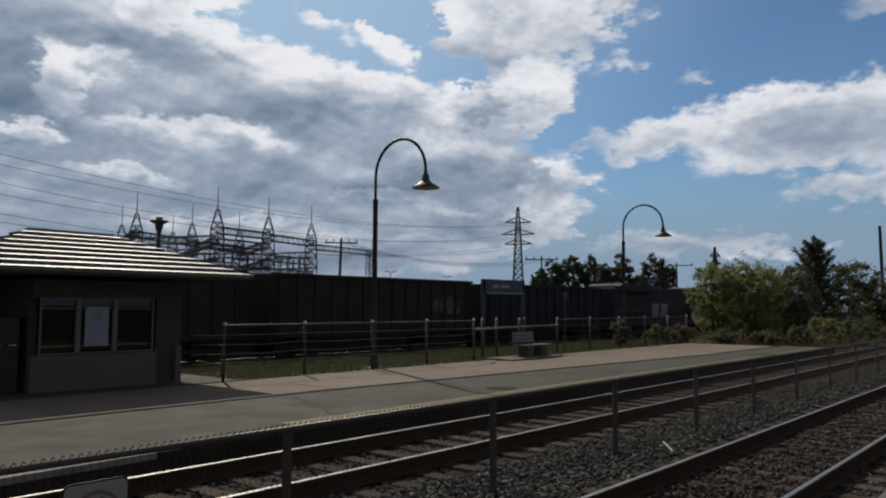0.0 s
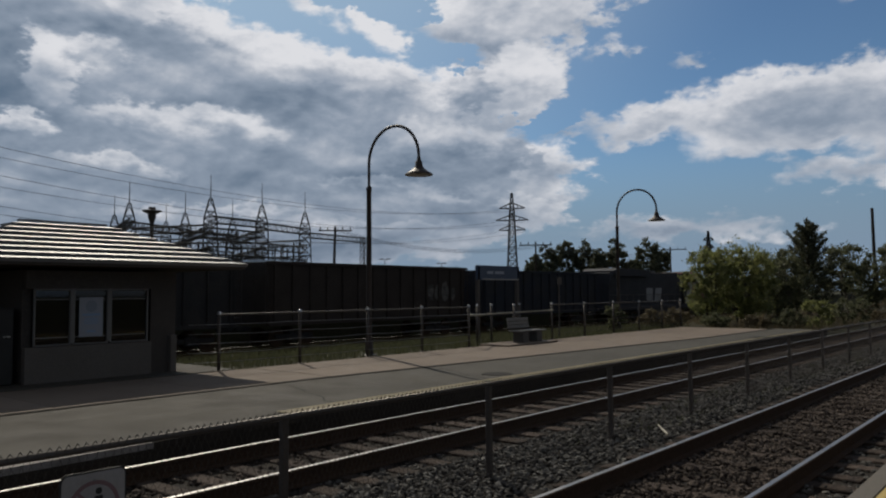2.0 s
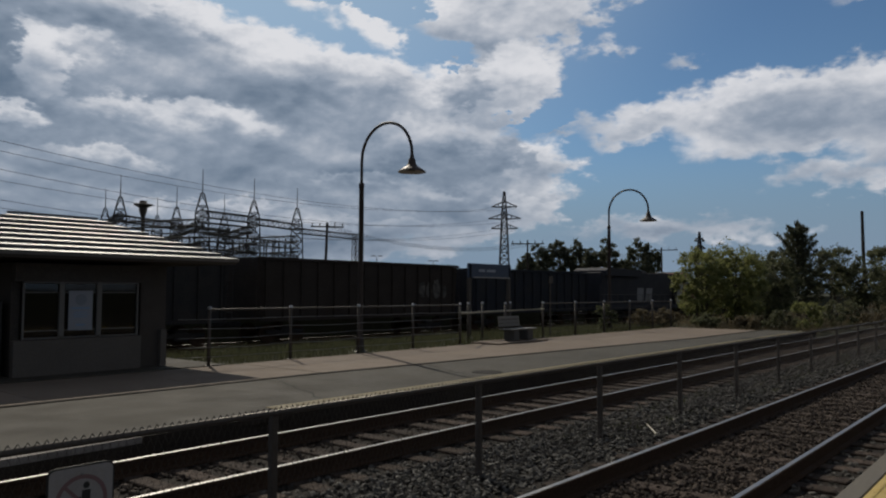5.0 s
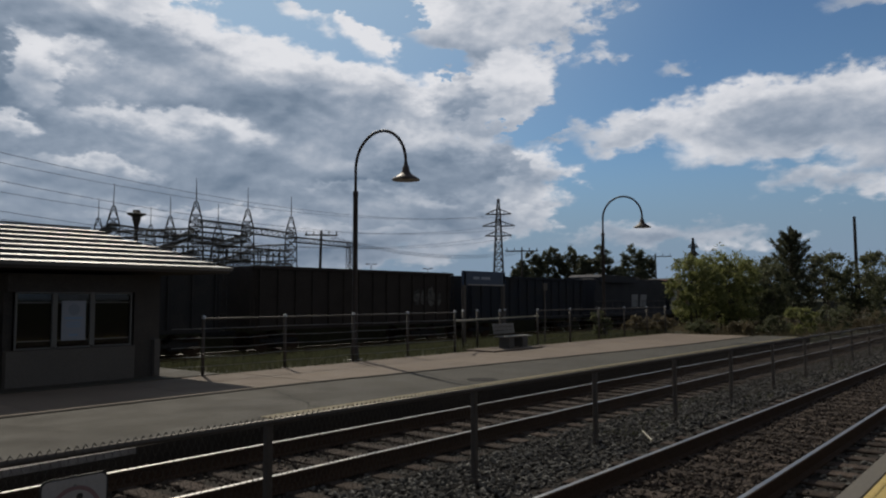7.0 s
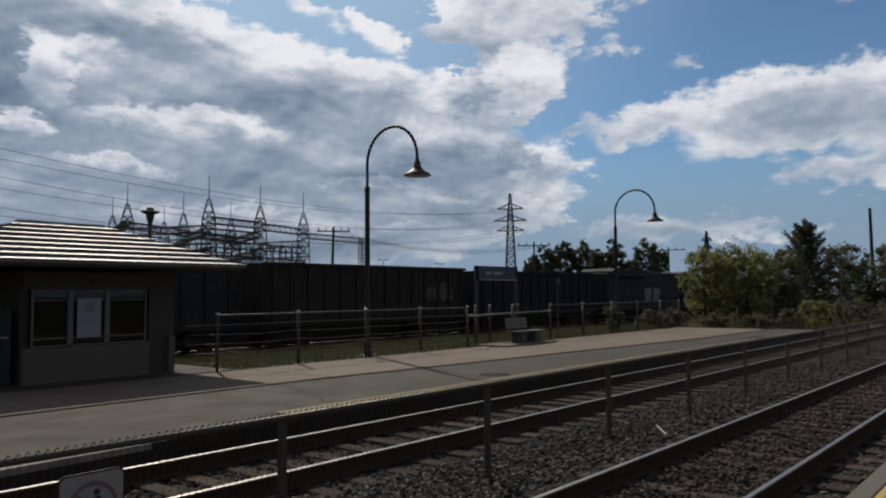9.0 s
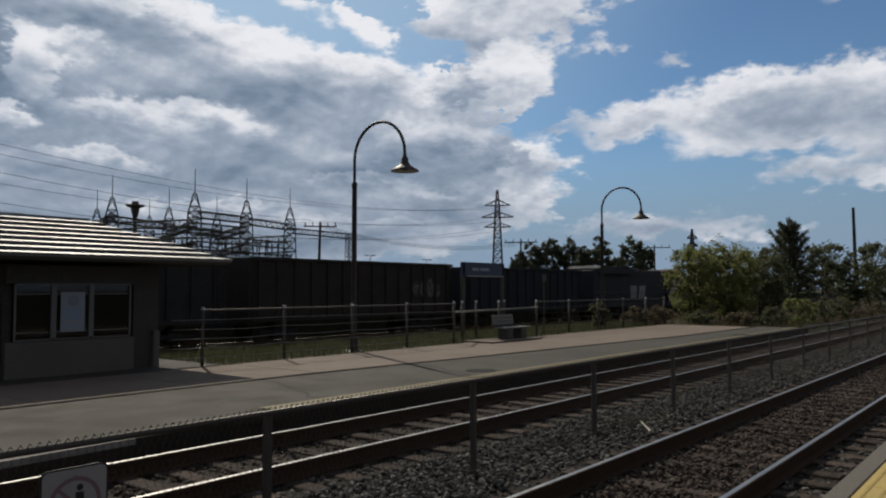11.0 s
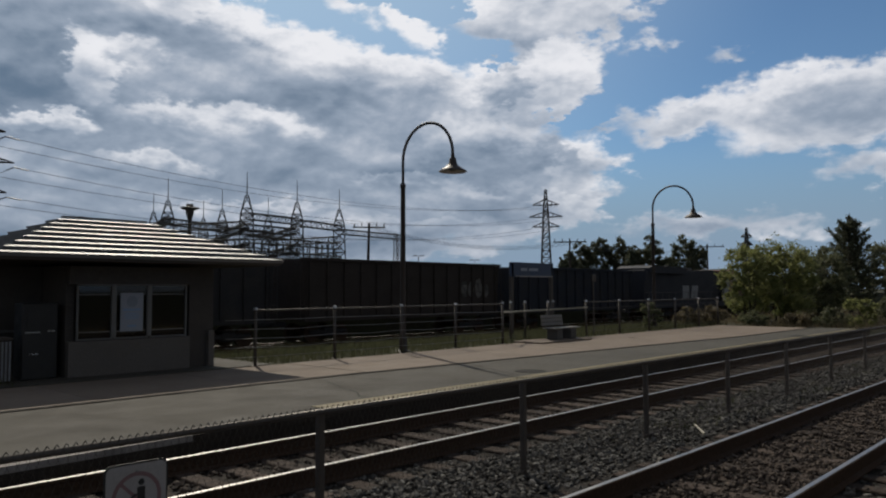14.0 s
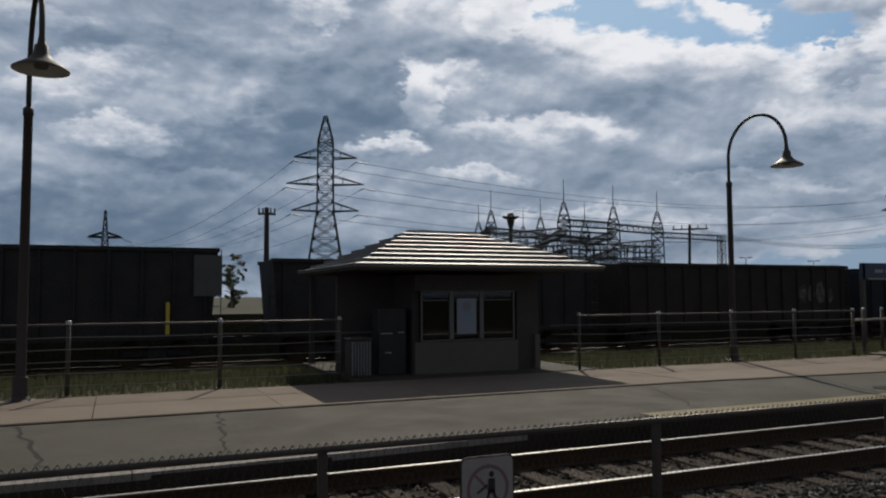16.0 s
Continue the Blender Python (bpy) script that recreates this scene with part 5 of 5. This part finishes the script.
tree("tree", "dark green tree beside the conifer", at_bearing(12.6, 68), 6.0, 2.4, "leaf_dark", 60, 110, 0.13, 0.08, False, 2, 15)
tree("tree", "dark green tree at the trackside", at_bearing(10.3, 72), 6.0, 2.8, "leaf_dark", 70, 110, 0.14, 0.05, False, 2, 16)
tree("tree", "dark green tree at the trackside", at_bearing(8.0, 84), 6.8, 3.4, "leaf_dark", 70, 110, 0.16, 0.05, False, 2, 17)
tree("tree", "dark green tree at the trackside", at_bearing(5.5, 105), 7.4, 4.2, "leaf_dark", 70, 100, 0.2, 0.05, False, 2, 18)
for b, d, h, s, mt, sd in ((13.9, 44.5, 1.6, 1.0, "leaf_bright", 21), (12.2, 49, 1.5, 1.3, "leaf_dark", 22), (10.2, 53, 1.2, 1.5, "dry", 23), (8.5, 62, 1.3, 1.8, "leaf_dark", 24),
                           (15.6, 43.5, 1.1, 0.9, "leaf_dark", 25), (23.4, 43, 1.0, 0.9, "dry", 26), (24.8, 42, 0.9, 0.8, "dry", 27), (6.9, 75, 1.5, 2.5, "leaf_dark", 28),
                           (20.5, 43.5, 0.8, 0.9, "leaf_dark", 29), (17.6, 44, 0.7, 1.0, "dry", 30), (27.5, 38.5, 1.3, 0.7, "leaf_dark", 31)):
    tree("shrub", "low green shrub in rough ground" if mt != "dry" else "low dry straw-coloured weeds in rough ground", at_bearing(b, d), h, s, mt, 30, 90, 0.07, 0.02, False, 3, sd, "shrub")
tree("tree", "thin leafy sapling behind the freight train", at_bearing(82.3, 55), 4.0, 0.9, "leaf_dark", 60, 60, 0.08, 0.02, False, 3, 61)
# trees behind the train
for b, d, h, w, sd in ((33.4, 118, 6.6, 1.6, 41), (32.3, 122, 8.0, 1.9, 42), (31.0, 124, 9.2, 2.2, 43), (29.7, 124, 9.0, 2.0, 48), (28.5, 120, 7.4, 1.6, 44), (27.3, 122, 8.8, 2.1, 45),
                       (25.0, 120, 8.6, 2.0, 46), (24.1, 122, 7.2, 1.5, 47), (26.1, 126, 5.6, 1.8, 49)):
    tree("tree", "dark green leafy tree behind the freight train", at_bearing(b, d), h, w, "leaf_far", 150, 80, 0.17, 0.10, False, 1, sd)


# ---------------------------------------------------------------- grass
def blades(name, label, x0, x1, y0, y1, count, low, high, seed, mat="grass", skip=None, foot=None):
    rng = random.Random(seed)
    verts, faces = [], []
    for _ in range(count):
        px, py = rng.uniform(x0, x1), rng.uniform(y0, y1)
        if skip and skip(px, py):
            continue
        n = noise.noise(Vector((px * 0.5, py * 0.8, 3.0)))
        h = (low + (high - low) * rng.random() ** 2) * (1.0 + 0.6 * n)
        a = rng.uniform(0, 6.283)
        w = rng.uniform(0.006, 0.014)
        z = land(px, py) if foot is None else foot
        ex, ey = math.cos(a) * w, math.sin(a) * w
        lx, ly = rng.uniform(-0.4, 0.4) * h, rng.uniform(-0.4, 0.4) * h
        k = len(verts)
        verts += [(px - ex, py - ey, z), (px + ex, py + ey, z), (px + lx, py + ly, z + h)]
        faces.append((k, k + 1, k + 2))
    return stuff(name, verts, faces, mat, label, "grass")


blades("grass", "rough green grass strip behind the fence", -12, 40, 16.25, 24, 60000, 0.08, 0.42, 5, "grass", lambda px, py: 5.2 < px < 11.4 and py < 22)
blades("grass", "tall dry weeds past the platform end", 39.4, 75, 9.5, 20, 16000, 0.15, 0.6, 6, "dry")

blades("weeds", "sparse small green weeds among the ballast", 9, 60, 4.6, 5.9, 5000, 0.03, 0.12, 9, "grass", lambda px, py: noise.noise(Vector((px * 0.7, py * 1.3, 8.0))) < 0.05, -0.19)

# ---------------------------------------------------------------- pieces: ties, slabs, tactile tiles, stones
bm = B()
box(bm, 0, 0, -0.335, 0.225, 2.6, 0.16, bevel=0.012)
tie_me = mesh_of("tie", bm, "tie")
for yc, tag in ((3.13, "near"), (7.245, "far")):
    bed = thing("track_ties", "weathered wooden ties half sunk in ballast", "ties", (0, yc, 0))
    rng = random.Random(7)
    x = -12.0
    while x < 75:
        o = new("tie", tie_me)
        o.parent = bed
        o.matrix_basis = pose(x + rng.uniform(-0.03, 0.03), rng.uniform(-0.06, 0.06), rng.uniform(-0.012, 0.008), 0, 0, rng.uniform(-1.2, 1.2))
        x += 0.56
    bm = B()
    while x < 200:
        box(bm, x, 0, -0.335, 0.225, 2.6, 0.16)
        x += 0.56
    o = part("far_ties", bm, "tie", bed)
    o["kind"] = "stuff"

# concrete slabs with open joints
slabs = new("pavement_slabs")
tagged(slabs, "sand-coloured concrete slabs with dark joints", "", "", "structure")
for k in range(28):
    x0 = -45.5 + 3.0 * k
    x1 = min(x0 + 2.985, PLAT_END)
    bm = B()
    z = 0.002 + random.uniform(-0.003, 0.003)
    ring = [(x0, seam_y(x0) + 0.03), (x1, seam_y(x1) + 0.03), (x1, 16.12), (x0, 16.12)]
    up = [bm.verts.new((px, py, z)) for px, py in ring]
    dn = [bm.verts.new((px, py, z - 0.034)) for px, py in ring]
    bm.faces.new(up)
    for i in range(4):
        bm.faces.new((up[i], dn[i], dn[(i + 1) % 4], up[(i + 1) % 4]))
    o = part("slab", bm, "concrete", slabs)
# tactile strip tiles on both platforms
def tile_mesh(mat, lx, ly):
    bm = B()
    box(bm, 0, 0, -0.02, lx - 0.006, ly, 0.026)
    for i in range(8):
        for j in range(5):
            lathe(bm, (-lx / 2 + lx * (i + 0.5) / 8, -ly / 2 + ly * (j + 0.5) / 5, 0.0), ((0.026, 0.006), (0.017, 0.013), (0.001, 0.013)), 6)
    return mesh_of("tactile_tile", bm, mat)


strip = new("platform_tactile")
tagged(strip, "worn yellowish tactile strip along the far platform edge", "", "", "structure")
tm = tile_mesh("tactile", 0.6, 0.58)
for k in range(52):
    o = new("tactile_tile", tm)
    o.parent = strip
    o.location = (7.81 + 0.6 * k, 9.595, 0.0)
strip = new("platform_near_tactile")
tagged(strip, "yellow tactile strip along the near platform edge", "", "", "structure")
tm = tile_mesh("tactile_new", 0.6, 0.6)
for k in range(80):
    o = new("tactile_tile", tm)
    o.parent = strip
    o.location = (-14.0 + 0.6 * k, 1.04, 0.19)

# cracks in the asphalt
def crack(x, y, dxc, dyc, seed, width=0.02):
    rng = random.Random(seed)
    bm = B()
    n = 14
    pts = [(x + dxc * k / n + rng.uniform(-0.06, 0.06), y + dyc * k / n + rng.uniform(-0.05, 0.05)) for k in range(n + 1)]
    prev = None
    for px, py in pts:
        w = width * rng.uniform(0.4, 1.2)
        cur = (bm.verts.new((px - w, py, 0.0035)), bm.verts.new((px + w, py, 0.0035)))
        if prev:
            bm.faces.new((prev[0], prev[1], cur[1], cur[0]))
        prev = cur
    ob = part("pavement_crack", bm, "crack", None)
    tagged(ob, "dark crack in the platform asphalt", "", "", "structure")


crack(1.05, 9.55, 0.35, 3.3, 1, 0.03)
crack(-0.9, 9.55, -0.6, 3.3, 2, 0.03)
crack(8.6, 9.55, 1.2, 2.9, 3, 0.02)
crack(13.0, 9.55, 1.4, 2.9, 4, 0.025)
crack(20.6, 9.55, -0.7, 2.9, 5, 0.025)
crack(27.0, 9.55, 0.9, 2.9, 6, 0.03)
# ballast stones
PHI = (1 + 5 ** 0.5) / 2
ICO_V = np.array([(-1, PHI, 0), (1, PHI, 0), (-1, -PHI, 0), (1, -PHI, 0), (0, -1, PHI), (0, 1, PHI), (0, -1, -PHI), (0, 1, -PHI),
                  (PHI, 0, -1), (PHI, 0, 1), (-PHI, 0, -1), (-PHI, 0, 1)]) / 1.9
ICO_F = np.array([(0, 11, 5), (0, 5, 1), (0, 1, 7), (0, 7, 10), (0, 10, 11), (1, 5, 9), (5, 11, 4), (11, 10, 2), (10, 7, 6), (7, 1, 8),
                  (3, 9, 4), (3, 4, 2), (3, 2, 6), (3, 6, 8), (3, 8, 9), (4, 9, 5), (2, 4, 11), (6, 2, 10), (8, 6, 7), (9, 8, 1)])


def stones(name, label, count, x0, x1, y0, y1, z, size, seed, power=1.6, mat="stone"):
    rng = np.random.RandomState(seed)
    px = x0 + (x1 - x0) * rng.rand(count) ** power
    py = y0 + (y1 - y0) * rng.rand(count)
    pz = z + rng.uniform(-0.02, 0.025, count)
    sc = size * rng.uniform(0.55, 1.35, (count, 1, 1)) * rng.uniform(0.6, 1.25, (count, 1, 3))
    v = ICO_V[None] * (1 + rng.uniform(-0.38, 0.38, (count, 12, 1))) * sc
    a = rng.uniform(0, 6.283, count)
    c, s = np.cos(a)[:, None], np.sin(a)[:, None]
    vx, vy = v[:, :, 0] * c - v[:, :, 1] * s, v[:, :, 0] * s + v[:, :, 1] * c
    vv = np.stack([vx + px[:, None], vy + py[:, None], v[:, :, 2] * 0.8 + pz[:, None]], -1).reshape(-1, 3)
    ff = (ICO_F[None] + 12 * np.arange(count)[:, None, None]).reshape(-1, 3)
    return stuff(name, vv.tolist(), ff.tolist(), mat, label, "ballast")


stones("ballast", "dark grey crushed ballast stones between the tracks", 42000, -6, 46, 4.5, 5.92, -0.195, 0.029, 3)
stones("ballast", "crushed ballast stones round the tie ends", 8000, -6, 46, 5.88, 6.42, -0.222, 0.028, 8)
stones("ballast", "crushed ballast stones round the tie ends", 8000, -6, 46, 3.98, 4.54, -0.222, 0.028, 9)
stones("ballast", "crushed ballast stones inside the far track", 11000, -8, 40, 6.6, 7.9, -0.21, 0.03, 4, mat="stone_brown")
stones("ballast", "crushed ballast stones inside the near track", 24000, -6, 45, 2.45, 3.8, -0.186, 0.028, 5, mat="stone_brown")
stones("ballast", "crushed ballast stones below the far platform", 9000, -8, 30, 8.05, 8.82, -0.21, 0.03, 6)
stones("ballast", "crushed ballast stones below the near platform", 5000, -6, 30, 1.55, 2.32, -0.21, 0.03, 7)
t = thing("stick", "pale broken stick lying on the ballast", "stick", (10.5, 4.72, -0.17), turn=35)
bm = B()
rod(bm, (-0.3, 0, 0.02), (0.3, 0.02, 0.05), 0.018, 0.012, n=6)
part("branch", bm, "wood_pale", t)
